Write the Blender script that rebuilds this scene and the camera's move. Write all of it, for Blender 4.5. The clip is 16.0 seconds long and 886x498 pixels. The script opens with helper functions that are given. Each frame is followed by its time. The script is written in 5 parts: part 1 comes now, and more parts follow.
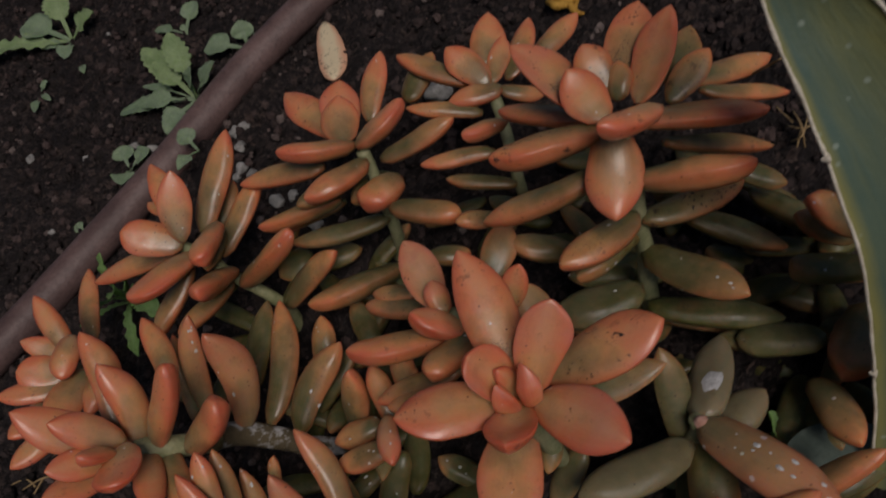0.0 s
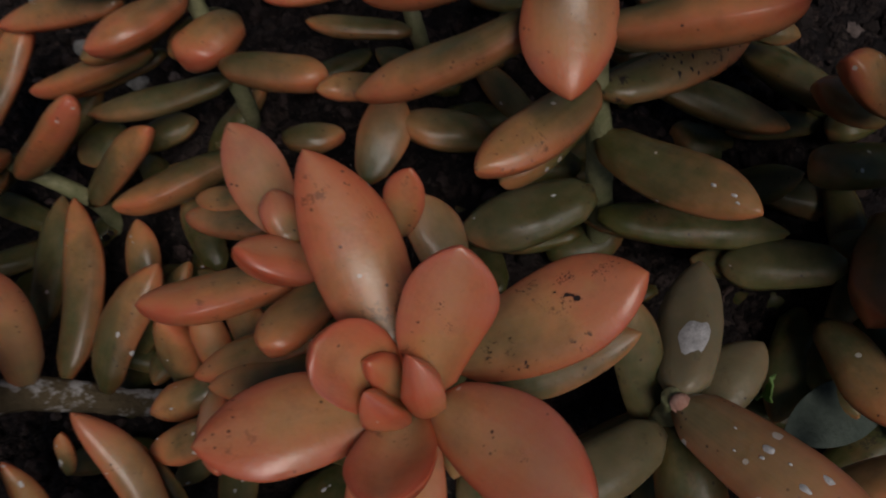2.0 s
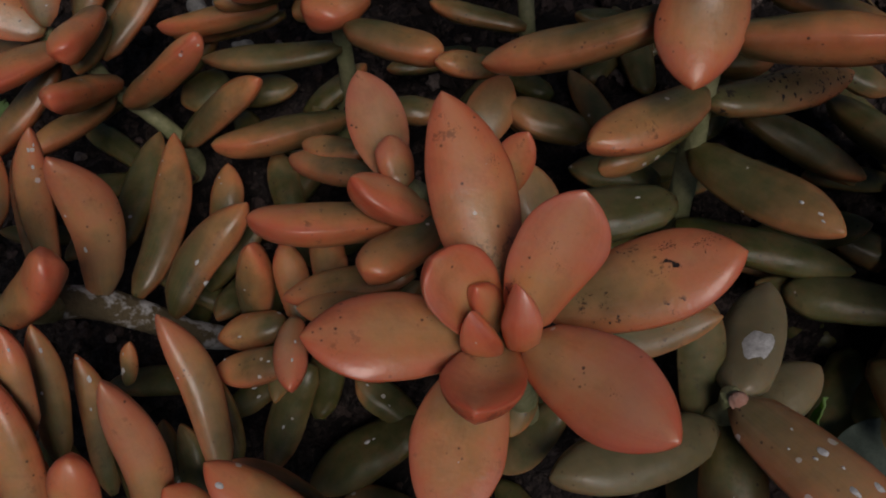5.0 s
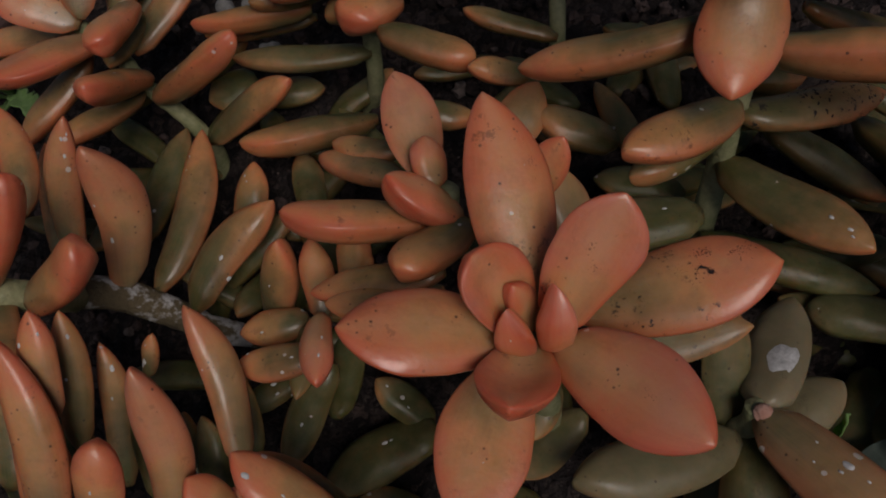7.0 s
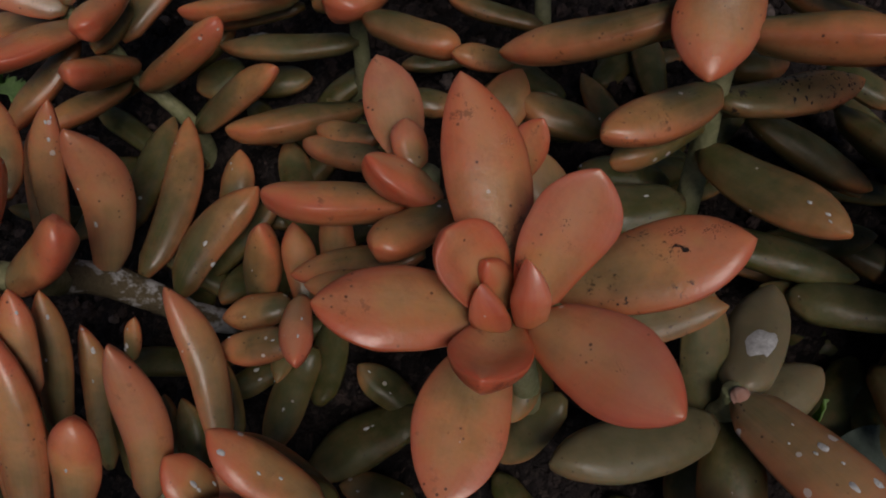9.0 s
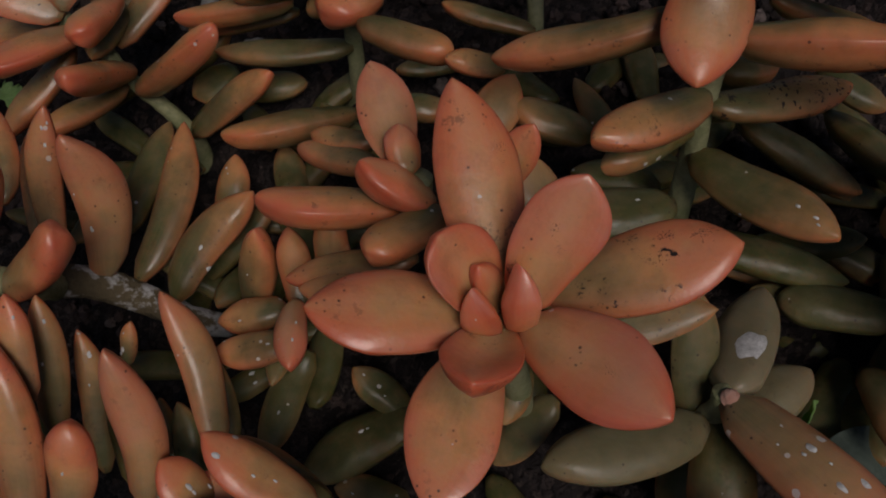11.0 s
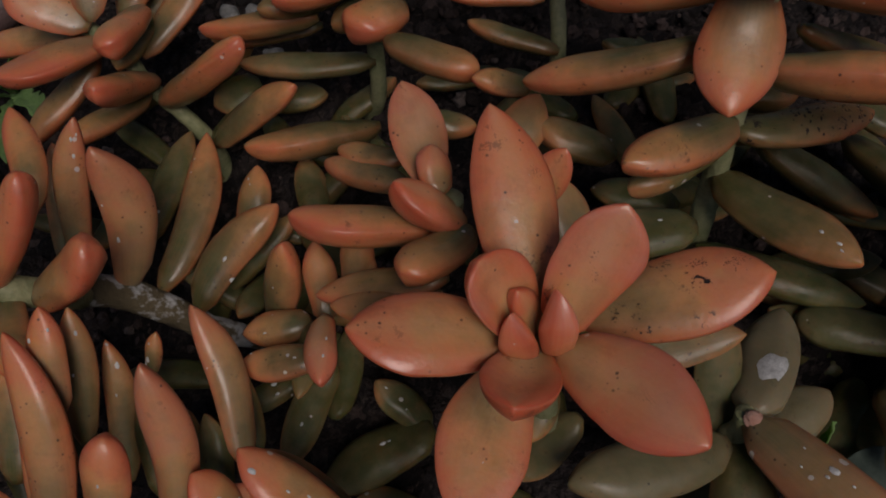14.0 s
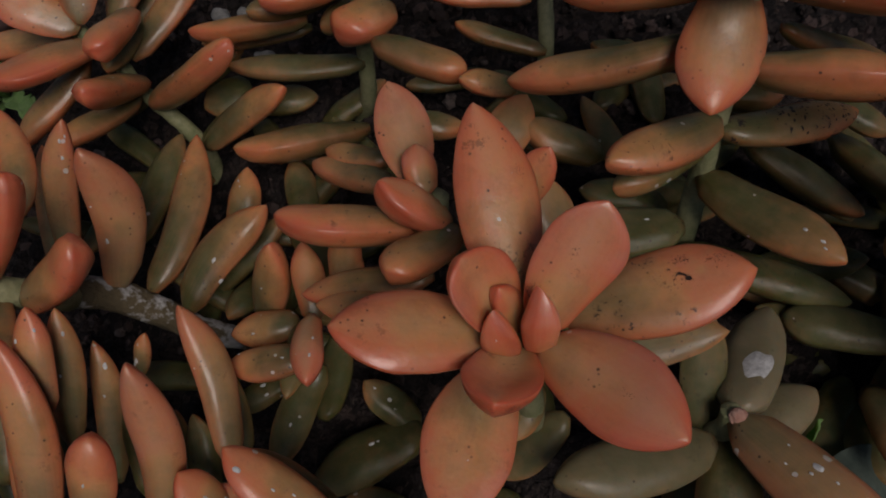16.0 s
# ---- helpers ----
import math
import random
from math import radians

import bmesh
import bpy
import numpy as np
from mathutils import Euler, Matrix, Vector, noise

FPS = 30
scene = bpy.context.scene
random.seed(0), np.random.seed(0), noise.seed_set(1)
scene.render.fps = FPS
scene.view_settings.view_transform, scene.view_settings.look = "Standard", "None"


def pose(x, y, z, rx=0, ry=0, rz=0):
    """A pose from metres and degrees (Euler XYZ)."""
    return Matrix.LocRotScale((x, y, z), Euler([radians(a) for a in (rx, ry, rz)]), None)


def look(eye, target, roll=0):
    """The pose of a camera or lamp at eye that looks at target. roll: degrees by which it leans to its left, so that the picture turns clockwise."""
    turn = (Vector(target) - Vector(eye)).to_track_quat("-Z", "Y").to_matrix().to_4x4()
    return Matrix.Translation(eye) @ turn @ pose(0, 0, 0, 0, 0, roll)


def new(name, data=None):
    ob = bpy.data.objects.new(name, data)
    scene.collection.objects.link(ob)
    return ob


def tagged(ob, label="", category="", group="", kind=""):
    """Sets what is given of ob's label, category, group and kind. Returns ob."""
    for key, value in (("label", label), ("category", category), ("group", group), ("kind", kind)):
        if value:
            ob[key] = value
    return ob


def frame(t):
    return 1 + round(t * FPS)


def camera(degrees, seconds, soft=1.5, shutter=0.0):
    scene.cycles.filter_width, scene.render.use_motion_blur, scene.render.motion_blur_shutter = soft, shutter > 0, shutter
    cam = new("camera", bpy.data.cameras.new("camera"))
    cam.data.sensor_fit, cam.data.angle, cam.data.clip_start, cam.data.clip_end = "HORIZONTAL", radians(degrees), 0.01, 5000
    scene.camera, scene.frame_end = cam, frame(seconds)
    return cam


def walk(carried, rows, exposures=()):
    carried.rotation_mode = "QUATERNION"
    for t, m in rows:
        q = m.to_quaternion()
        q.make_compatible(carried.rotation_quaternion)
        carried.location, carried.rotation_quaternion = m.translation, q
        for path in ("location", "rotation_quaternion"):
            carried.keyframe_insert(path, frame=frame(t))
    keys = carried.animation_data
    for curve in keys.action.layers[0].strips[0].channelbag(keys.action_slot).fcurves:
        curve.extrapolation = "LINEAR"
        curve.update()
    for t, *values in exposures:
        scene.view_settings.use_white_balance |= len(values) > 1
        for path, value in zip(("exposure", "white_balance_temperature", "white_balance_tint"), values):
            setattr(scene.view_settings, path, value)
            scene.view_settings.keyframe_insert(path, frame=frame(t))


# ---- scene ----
from mathutils.bvhtree import BVHTree
from mathutils import Quaternion

cam = camera(59.0, 16.0, 1.9, 0.5)
# seconds, eye, target, roll
PATH = [
    (0.0, (-0.0010, -0.1158, 0.3022), (-0.0269, 0.2215, -0.0660), -20.29),
    (0.5, (-0.0036, -0.1043, 0.2912), (-0.0392, 0.2131, -0.0934), -23.09),
    (1.0, (0.0011, -0.0840, 0.2737), (-0.0289, 0.2119, -0.1282), -22.42),
    (1.5, (0.0052, -0.0645, 0.2540), (-0.0075, 0.2092, -0.1643), -18.98),
    (2.0, (0.0090, -0.0460, 0.2335), (0.0105, 0.2034, -0.1999), -16.78),
    (2.5, (0.0141, -0.0403, 0.2233), (0.0236, 0.1859, -0.2225), -15.62),
    (3.0, (0.0120, -0.0426, 0.2158), (0.0385, 0.1775, -0.2324), -11.19),
    (3.5, (0.0003, -0.0461, 0.2134), (0.0251, 0.1738, -0.2350), -8.75),
    (4.0, (-0.0035, -0.0526, 0.2261), (0.0085, 0.1893, -0.2113), -9.36),
    (4.5, (-0.0121, -0.0594, 0.2305), (-0.0087, 0.2062, -0.1931), -7.64),
    (4.7, (-0.0127, -0.0628, 0.2341), (-0.0109, 0.2081, -0.1861), -7.29),
    (7.0, (-0.0198, -0.0668, 0.2335), (-0.0197, 0.2166, -0.1783), -4.75),
    (7.5, (-0.0175, -0.0694, 0.2317), (-0.0179, 0.2136, -0.1805), -4.4),
    (8.0, (-0.0168, -0.0707, 0.2309), (-0.0168, 0.2134, -0.1805), -4.24),
    (8.5, (-0.0159, -0.0715, 0.2305), (-0.0142, 0.2139, -0.1800), -3.97),
    (9.0, (-0.0164, -0.0716, 0.2308), (-0.0139, 0.2142, -0.1795), -3.89),
    (11.5, (-0.0152, -0.0729, 0.2327), (-0.0104, 0.2141, -0.1767), -3.82),
    (12.0, (-0.0159, -0.0733, 0.2328), (-0.0110, 0.2130, -0.1770), -3.99),
    (12.5, (-0.0172, -0.0726, 0.2329), (-0.0118, 0.2145, -0.1765), -3.85),
    (13.0, (-0.0199, -0.0716, 0.2321), (-0.0134, 0.2148, -0.1777), -3.44),
    (13.5, (-0.0222, -0.0706, 0.2342), (-0.0145, 0.2156, -0.1757), -2.67),
    (14.0, (-0.0235, -0.0698, 0.2378), (-0.0154, 0.2168, -0.1719), -2.27),
    (14.5, (-0.0227, -0.0695, 0.2388), (-0.0145, 0.2173, -0.1707), -2.16),
    (15.0, (-0.0247, -0.0693, 0.2400), (-0.0163, 0.2190, -0.1684), -2.16),
    (15.5, (-0.0221, -0.0703, 0.2388), (-0.0134, 0.2187, -0.1691), -2.21),
    (16.0, (-0.0205, -0.0715, 0.2374), (-0.0114, 0.2177, -0.1704), -2.32),
]
EXPOSURES = [(t, e, 6250, 10) for t, e in ((0.0, -0.40), (1.0, -0.47), (2.0, -0.65), (3.0, -0.80), (3.6, -0.82), (4.5, -0.66), (7.0, -0.56), (9.0, -0.57), (12.5, -0.57), (16.0, -0.53))]
walk(cam, [(t, look(eye, target, roll)) for t, eye, target, roll in PATH], EXPOSURES)

# ---- light ----
SUN_AZ, SUN_EL = math.radians(164), math.radians(52)
world = bpy.data.worlds.new("world")
scene.world = world
world.use_nodes = True
wn = world.node_tree
sky = wn.nodes.new("ShaderNodeTexSky")
sky.sky_type, sky.sun_disc = "NISHITA", False
sky.sun_elevation, sky.sun_rotation = SUN_EL, SUN_AZ
back = wn.nodes["Background"]
back.inputs["Strength"].default_value = 0.028
wn.links.new(sky.outputs["Color"], back.inputs["Color"])
sun = new("sun", bpy.data.lights.new("sun", "SUN"))
sun.data.energy, sun.data.angle, sun.data.color = 2.30, math.radians(24), (1.0, 0.87, 0.78)
sun_from = Vector((math.sin(SUN_AZ) * math.cos(SUN_EL), math.cos(SUN_AZ) * math.cos(SUN_EL), math.sin(SUN_EL)))
sun.matrix_world = look(sun_from, (0, 0, 0))


# ---- materials ----
def node_material(name):
    m = bpy.data.materials.new(name)
    m.use_nodes = True
    t = m.node_tree
    return m, t, t.nodes["Principled BSDF"]


def add(t, kind, **values):
    n = t.nodes.new(kind)
    for k, v in values.items():
        n.inputs[k.replace("_", " ")].default_value = v
    return n


def mix(t, fac, a, b):
    """Mix of two colours; each argument is a socket or a value."""
    n = t.nodes.new("ShaderNodeMix")
    n.data_type = "RGBA"
    for socket, v in ((n.inputs[0], fac), (n.inputs[6], a), (n.inputs[7], b)):
        if isinstance(v, bpy.types.NodeSocket):
            t.links.new(v, socket)
        elif isinstance(v, (int, float)):
            socket.default_value = v
        else:
            socket.default_value = (*v, 1)
    return n.outputs[2]


def ramp(t, fac, *stops):
    n = t.nodes.new("ShaderNodeValToRGB")
    while len(n.color_ramp.elements) < len(stops):
        n.color_ramp.elements.new(0.5)
    for e, (p, c) in zip(n.color_ramp.elements, stops):
        e.position = p
        e.color = (c, c, c, 1) if isinstance(c, (int, float)) else (*c, 1)
    t.links.new(fac, n.inputs[0])
    return n.outputs[0]


def calc(t, op, a, b=0.0, clamp=False):
    n = t.nodes.new("ShaderNodeMath")
    n.operation, n.use_clamp = op, clamp
    for socket, v in zip(n.inputs, (a, b)):
        if isinstance(v, bpy.types.NodeSocket):
            t.links.new(v, socket)
        else:
            socket.default_value = v
    return n.outputs[0]


def spread(t):
    """Object coordinates, shifted for each object so that alike things differ."""
    co, info = t.nodes.new("ShaderNodeTexCoord"), t.nodes.new("ShaderNodeObjectInfo")
    n = t.nodes.new("ShaderNodeVectorMath")
    n.operation = "ADD"
    t.links.new(co.outputs["Object"], n.inputs[0])
    t.links.new(info.outputs["Random"], n.inputs[1])
    return n.outputs[0], info


def noise_at(t, vec, scale, detail=3.0, rough=0.55):
    n = add(t, "ShaderNodeTexNoise", Scale=scale, Detail=detail, Roughness=rough)
    t.links.new(vec, n.inputs["Vector"])
    return n.outputs["Fac"]


def cells(t, vec, scale):
    n = add(t, "ShaderNodeTexVoronoi", Scale=scale)
    t.links.new(vec, n.inputs["Vector"])
    return n


def bump(t, shader, height, strength, distance):
    n = add(t, "ShaderNodeBump", Strength=strength, Distance=distance)
    t.links.new(height, n.inputs["Height"])
    t.links.new(n.outputs[0], shader.inputs["Normal"])


def leaf_material():
    """Fleshy leaf: green at heart, orange to red towards rim and tip. The object's colour holds its
    redness (r), its share of pale lime specks (g), of dark soil stains (b) and of waxy bloom (alpha)."""
    m, t, sh = node_material("fleshy_leaf")
    vec, info = spread(t)
    uv = t.nodes.new("ShaderNodeUVMap")
    sep = t.nodes.new("ShaderNodeSeparateXYZ")
    t.links.new(uv.outputs[0], sep.inputs[0])
    along, rim = sep.outputs[0], sep.outputs[1]
    own = t.nodes.new("ShaderNodeSeparateColor")
    t.links.new(info.outputs["Color"], own.inputs[0])
    red, lime, stain = own.outputs
    big = noise_at(t, vec, 75, 3)
    fine = noise_at(t, vec, 900, 4)
    mid = noise_at(t, vec, 160, 4, 0.6)
    wave = calc(t, "ADD", calc(t, "MULTIPLY", calc(t, "SUBTRACT", big, 0.5), 0.22), calc(t, "MULTIPLY", calc(t, "SUBTRACT", mid, 0.5), 0.10))
    # ripeness: redder towards the tip, greener at the foot, in patches
    ripe = calc(t, "ADD", red, calc(t, "MULTIPLY", calc(t, "SUBTRACT", big, 0.5), 0.72))
    ripe = calc(t, "ADD", ripe, calc(t, "MULTIPLY", calc(t, "SUBTRACT", mid, 0.5), 0.40))
    ripe = calc(t, "ADD", ripe, calc(t, "MULTIPLY", calc(t, "SUBTRACT", along, 0.46), 0.84))
    ripe = calc(t, "ADD", ripe, calc(t, "MULTIPLY", calc(t, "SUBTRACT", info.outputs["Random"], 0.5), 0.14), True)
    upper = ramp(t, ripe, (0.0, (0.046, 0.060, 0.017)), (0.30, (0.080, 0.096, 0.040)), (0.50, (0.180, 0.136, 0.058)), (0.70, (0.370, 0.215, 0.086)), (0.86, (0.570, 0.262, 0.104)), (1.0, (0.620, 0.214, 0.094)))
    # the under face is oranger, and painted lighter as if low light fell on it
    under = ramp(t, ripe, (0.0, (0.066, 0.078, 0.022)), (0.27, (0.125, 0.125, 0.048)), (0.48, (0.330, 0.172, 0.068)), (0.76, (0.590, 0.226, 0.088)), (1.0, (0.615, 0.168, 0.092)))
    body = mix(t, ramp(t, calc(t, "ADD", rim, wave), (0.33, 0.0), (0.50, 1.0)), upper, under)
    blush = mix(t, big, (0.53, 0.080, 0.034), (0.56, 0.120, 0.058))
    edge = ramp(t, calc(t, "ADD", rim, calc(t, "MULTIPLY", wave, 0.7)), (0.10, 0.0), (0.36, 0.55), (0.50, 0.95), (0.58, 0.80), (0.74, 0.20), (1.0, 0.08))
    end = ramp(t, calc(t, "ADD", along, wave), (0.66, 0.0), (0.88, 0.35), (1.0, 0.9))
    rosy = calc(t, "MULTIPLY", calc(t, "ADD", edge, end), calc(t, "MULTIPLY", calc(t, "MULTIPLY", red, red), 0.88), True)
    col = mix(t, rosy, body, blush)
    # ripe leaves are paler along the middle of the upper face
    heart = calc(t, "MULTIPLY", ramp(t, calc(t, "ADD", rim, wave), (0.04, 1.0), (0.27, 0.0)), ramp(t, red, (0.6, 0.0), (0.9, 0.34)))
    col = mix(t, heart, col, (0.64, 0.38, 0.20))
    # a thin dark red line on the margin
    line_fac = ramp(t, calc(t, "ADD", rim, calc(t, "MULTIPLY", wave, 0.2)), (0.43, 0.0), (0.49, 1.0), (0.53, 1.0), (0.60, 0.0))
    col = mix(t, calc(t, "MULTIPLY", line_fac, calc(t, "MULTIPLY", red, 0.5)), col, (0.33, 0.048, 0.022))
    # brownish bruises in soft patches
    bruise = ramp(t, noise_at(t, vec, 115, 5, 0.7), (0.52, 0.0), (0.66, 1.0))
    col = mix(t, calc(t, "MULTIPLY", bruise, 0.26), col, (0.20, 0.085, 0.040))
    # pinkish wax on ripe leaves
    wax = calc(t, "MULTIPLY", ramp(t, noise_at(t, vec, 46, 2), (0.50, 0), (0.68, 1)), ramp(t, red, (0.55, 0.0), (0.95, 0.36)))
    col = mix(t, wax, col, (0.55, 0.27, 0.215))
    col = mix(t, info.outputs["Alpha"], col, mix(t, big, (0.16, 0.145, 0.085), (0.24, 0.21, 0.135)))
    col = mix(t, calc(t, "MULTIPLY", ramp(t, noise_at(t, vec, 260, 4), (0.42, 0), (0.7, 1)), 0.12), col, (0.45, 0.29, 0.17))
    col = mix(t, calc(t, "MULTIPLY", fine, 0.16), col, (0.16, 0.06, 0.02))
    # faint streaks along the leaf
    line = t.nodes.new("ShaderNodeCombineXYZ")
    t.links.new(calc(t, "MULTIPLY", along, 2.2), line.inputs[0])
    t.links.new(calc(t, "MULTIPLY", rim, 22.0), line.inputs[1])
    t.links.new(calc(t, "MULTIPLY", info.outputs["Random"], 90.0), line.inputs[2])
    streak = ramp(t, noise_at(t, line.outputs[0], 1.0, 4, 0.65), (0.35, 0), (0.70, 1))
    col = mix(t, calc(t, "MULTIPLY", streak, calc(t, "MULTIPLY", red, 0.15)), col, (0.60, 0.33, 0.17))
    # fine dark specks, soil stains, pale lime spots
    c1 = cells(t, vec, 420)
    dots = calc(t, "MULTIPLY", ramp(t, c1.outputs["Distance"], (0.10, 1), (0.17, 0)), ramp(t, noise_at(t, vec, 130, 1), (0.55, 0), (0.6, 1)))
    col = mix(t, calc(t, "MULTIPLY", dots, 0.8), col, (0.035, 0.022, 0.018))
    smear = calc(t, "MULTIPLY", ramp(t, noise_at(t, vec, 420, 6, 0.75), (0.56, 0), (0.585, 1)), ramp(t, noise_at(t, vec, 100, 2), (0.58, 0), (0.62, 1)))
    col = mix(t, calc(t, "MULTIPLY", smear, calc(t, "MULTIPLY", stain, 1.5, True)), col, (0.026, 0.018, 0.016))
    c2 = cells(t, vec, 210)
    size = calc(t, "ADD", calc(t, "MULTIPLY", lime, 0.22), 0.14)
    own2 = t.nodes.new("ShaderNodeSeparateColor")
    t.links.new(c2.outputs["Color"], own2.inputs[0])
    spot = calc(t, "LESS_THAN", calc(t, "ADD", c2.outputs["Distance"], calc(t, "MULTIPLY", fine, 0.10)), calc(t, "MULTIPLY", size, calc(t, "SUBTRACT", own2.outputs[0], 0.0)))
    keep = calc(t, "LESS_THAN", own2.outputs[1], calc(t, "ADD", calc(t, "MULTIPLY", lime, 0.6), 0.12))
    spot = calc(t, "MULTIPLY", spot, keep)
    col = mix(t, calc(t, "MULTIPLY", spot, 0.75), col, (0.60, 0.57, 0.54))
    t.links.new(col, sh.inputs["Base Color"])
    t.links.new(ramp(t, noise_at(t, vec, 160, 3), (0.3, 0.31), (0.72, 0.54)), sh.inputs["Roughness"])
    t.links.new(calc(t, "ADD", calc(t, "MULTIPLY", red, 0.20), 0.28), sh.inputs["Specular IOR Level"])
    t.links.new(calc(t, "MULTIPLY", red, 0.32), sh.inputs["Coat Weight"])
    sh.inputs["Coat Roughness"].default_value = 0.20
    sh.inputs["Subsurface Weight"].default_value = 0.4
    sh.inputs["Subsurface Radius"].default_value = (1.0, 0.35, 0.15)
    sh.inputs["Subsurface Scale"].default_value = 0.005
    bump(t, sh, calc(t, "ADD", calc(t, "MULTIPLY", noise_at(t, vec, 190, 3), 1.0), calc(t, "MULTIPLY", fine, 0.28)), 0.20, 0.0011)
    return m


def plain_material(name, dark, light, rough, scale, fine, relief, spec=0.4, transmit=0.0):
    """Two tones broken up at two scales, with fine relief."""
    m, t, sh = node_material(name)
    vec, info = spread(t)
    a, b = noise_at(t, vec, scale, 4, 0.6), noise_at(t, vec, fine, 4, 0.7)
    col = mix(t, ramp(t, a, (0.32, 0), (0.68, 1)), dark, light)
    col = mix(t, calc(t, "MULTIPLY", ramp(t, b, (0.45, 0), (0.75, 1)), 0.45), col, tuple(0.45 * c for c in dark))
    t.links.new(col, sh.inputs["Base Color"])
    t.links.new(ramp(t, b, (0.3, rough - 0.08), (0.7, min(1.0, rough + 0.08))), sh.inputs["Roughness"])
    sh.inputs["Specular IOR Level"].default_value = spec
    if transmit:
        sh.inputs["Subsurface Weight"].default_value = transmit
        sh.inputs["Subsurface Radius"].default_value = (0.6, 1.0, 0.25)
        sh.inputs["Subsurface Scale"].default_value = 0.003
    bump(t, sh, calc(t, "ADD", a, b), 0.6, relief)
    return m


def soil_material():
    m, t, sh = node_material("damp_soil")
    vec, info = spread(t)
    a, b = noise_at(t, vec, 28, 5, 0.65), noise_at(t, vec, 300, 6, 0.75)
    warp = t.nodes.new("ShaderNodeVectorMath")
    warp.operation = "MULTIPLY_ADD"
    fuzz = add(t, "ShaderNodeTexNoise", Scale=240.0, Detail=4.0)
    t.links.new(vec, fuzz.inputs["Vector"])
    t.links.new(fuzz.outputs["Color"], warp.inputs[0])
    warp.inputs[1].default_value = (0.007, 0.007, 0.007)
    t.links.new(vec, warp.inputs[2])
    c, c2 = cells(t, warp.outputs[0], 210), cells(t, warp.outputs[0], 560)
    clod, grit = t.nodes.new("ShaderNodeSeparateColor"), t.nodes.new("ShaderNodeSeparateColor")
    t.links.new(c.outputs["Color"], clod.inputs[0])
    t.links.new(c2.outputs["Color"], grit.inputs[0])
    col = ramp(t, clod.outputs[0], (0.0, (0.016, 0.012, 0.012)), (0.55, (0.043, 0.033, 0.033)), (0.88, (0.082, 0.059, 0.054)), (1.0, (0.130, 0.090, 0.076)))
    col = mix(t, calc(t, "MULTIPLY", ramp(t, grit.outputs[0], (0.80, 0), (0.97, 1)), 0.65), col, (0.130, 0.100, 0.085))
    col = mix(t, ramp(t, b, (0.36, 0.75), (0.56, 0)), col, (0.008, 0.006, 0.006))
    col = mix(t, ramp(t, a, (0.35, 0.45), (0.6, 0)), col, (0.014, 0.011, 0.011))
    t.links.new(col, sh.inputs["Base Color"])
    sh.inputs["Roughness"].default_value = 0.85
    sh.inputs["Specular IOR Level"].default_value = 0.25
    bump(t, sh, calc(t, "SUBTRACT", calc(t, "MULTIPLY", b, 1.0), calc(t, "ADD", c.outputs["Distance"], calc(t, "MULTIPLY", c2.outputs["Distance"], 0.4))), 1.0, 0.006)
    return m


def crumb_material():
    m, t, sh = node_material("soil_crumb")
    vec, info = spread(t)
    geo = t.nodes.new("ShaderNodeNewGeometry")
    tone = ramp(t, geo.outputs["Random Per Island"], (0.0, (0.010, 0.008, 0.007)), (0.40, (0.030, 0.022, 0.021)), (0.74, (0.062, 0.043, 0.040)), (0.94, (0.098, 0.068, 0.062)), (1.0, (0.20, 0.16, 0.145)))
    b = noise_at(t, vec, 420, 5, 0.75)
    col = mix(t, calc(t, "MULTIPLY", ramp(t, b, (0.4, 0), (0.7, 1)), 0.6), tone, (0.012, 0.009, 0.008))
    t.links.new(col, sh.inputs["Base Color"])
    sh.inputs["Roughness"].default_value = 0.85
    sh.inputs["Specular IOR Level"].default_value = 0.25
    bump(t, sh, b, 0.9, 0.0015)
    return m


def agave_material():
    m, t, sh = node_material("agave_skin")
    vec, info = spread(t)
    uv = t.nodes.new("ShaderNodeUVMap")
    sep = t.nodes.new("ShaderNodeSeparateXYZ")
    t.links.new(uv.outputs[0], sep.inputs[0])
    stripe = t.nodes.new("ShaderNodeCombineXYZ")
    t.links.new(calc(t, "MULTIPLY", sep.outputs[0], 0.6), stripe.inputs[0])
    t.links.new(calc(t, "MULTIPLY", sep.outputs[1], 4.5), stripe.inputs[1])
    bands = noise_at(t, stripe.outputs[0], 1.6, 4, 0.6)
    tone = calc(t, "ADD", sep.outputs[1], calc(t, "MULTIPLY", calc(t, "SUBTRACT", bands, 0.5), 1.1), True)
    col = mix(t, tone, (0.180, 0.180, 0.058), (0.064, 0.108, 0.084))
    col = mix(t, ramp(t, calc(t, "ABSOLUTE", calc(t, "SUBTRACT", sep.outputs[1], 0.5)), (0.40, 0.0), (0.47, 0.85)), col, (0.250, 0.225, 0.055))
    col = mix(t, calc(t, "MULTIPLY", noise_at(t, vec, 60, 3), 0.4), col, (0.100, 0.145, 0.118))
    c = cells(t, vec, 230)
    own = t.nodes.new("ShaderNodeSeparateColor")
    t.links.new(c.outputs["Color"], own.inputs[0])
    spot = calc(t, "MULTIPLY", ramp(t, c.outputs["Distance"], (0.10, 1), (0.26, 0)), calc(t, "LESS_THAN", own.outputs[0], 0.30))
    col = mix(t, calc(t, "MULTIPLY", spot, 0.55), col, (0.32, 0.38, 0.32))
    t.links.new(col, sh.inputs["Base Color"])
    sh.inputs["Roughness"].default_value = 0.45
    bump(t, sh, calc(t, "ADD", bands, calc(t, "MULTIPLY", noise_at(t, vec, 500, 4), 0.3)), 0.25, 0.002)
    return m


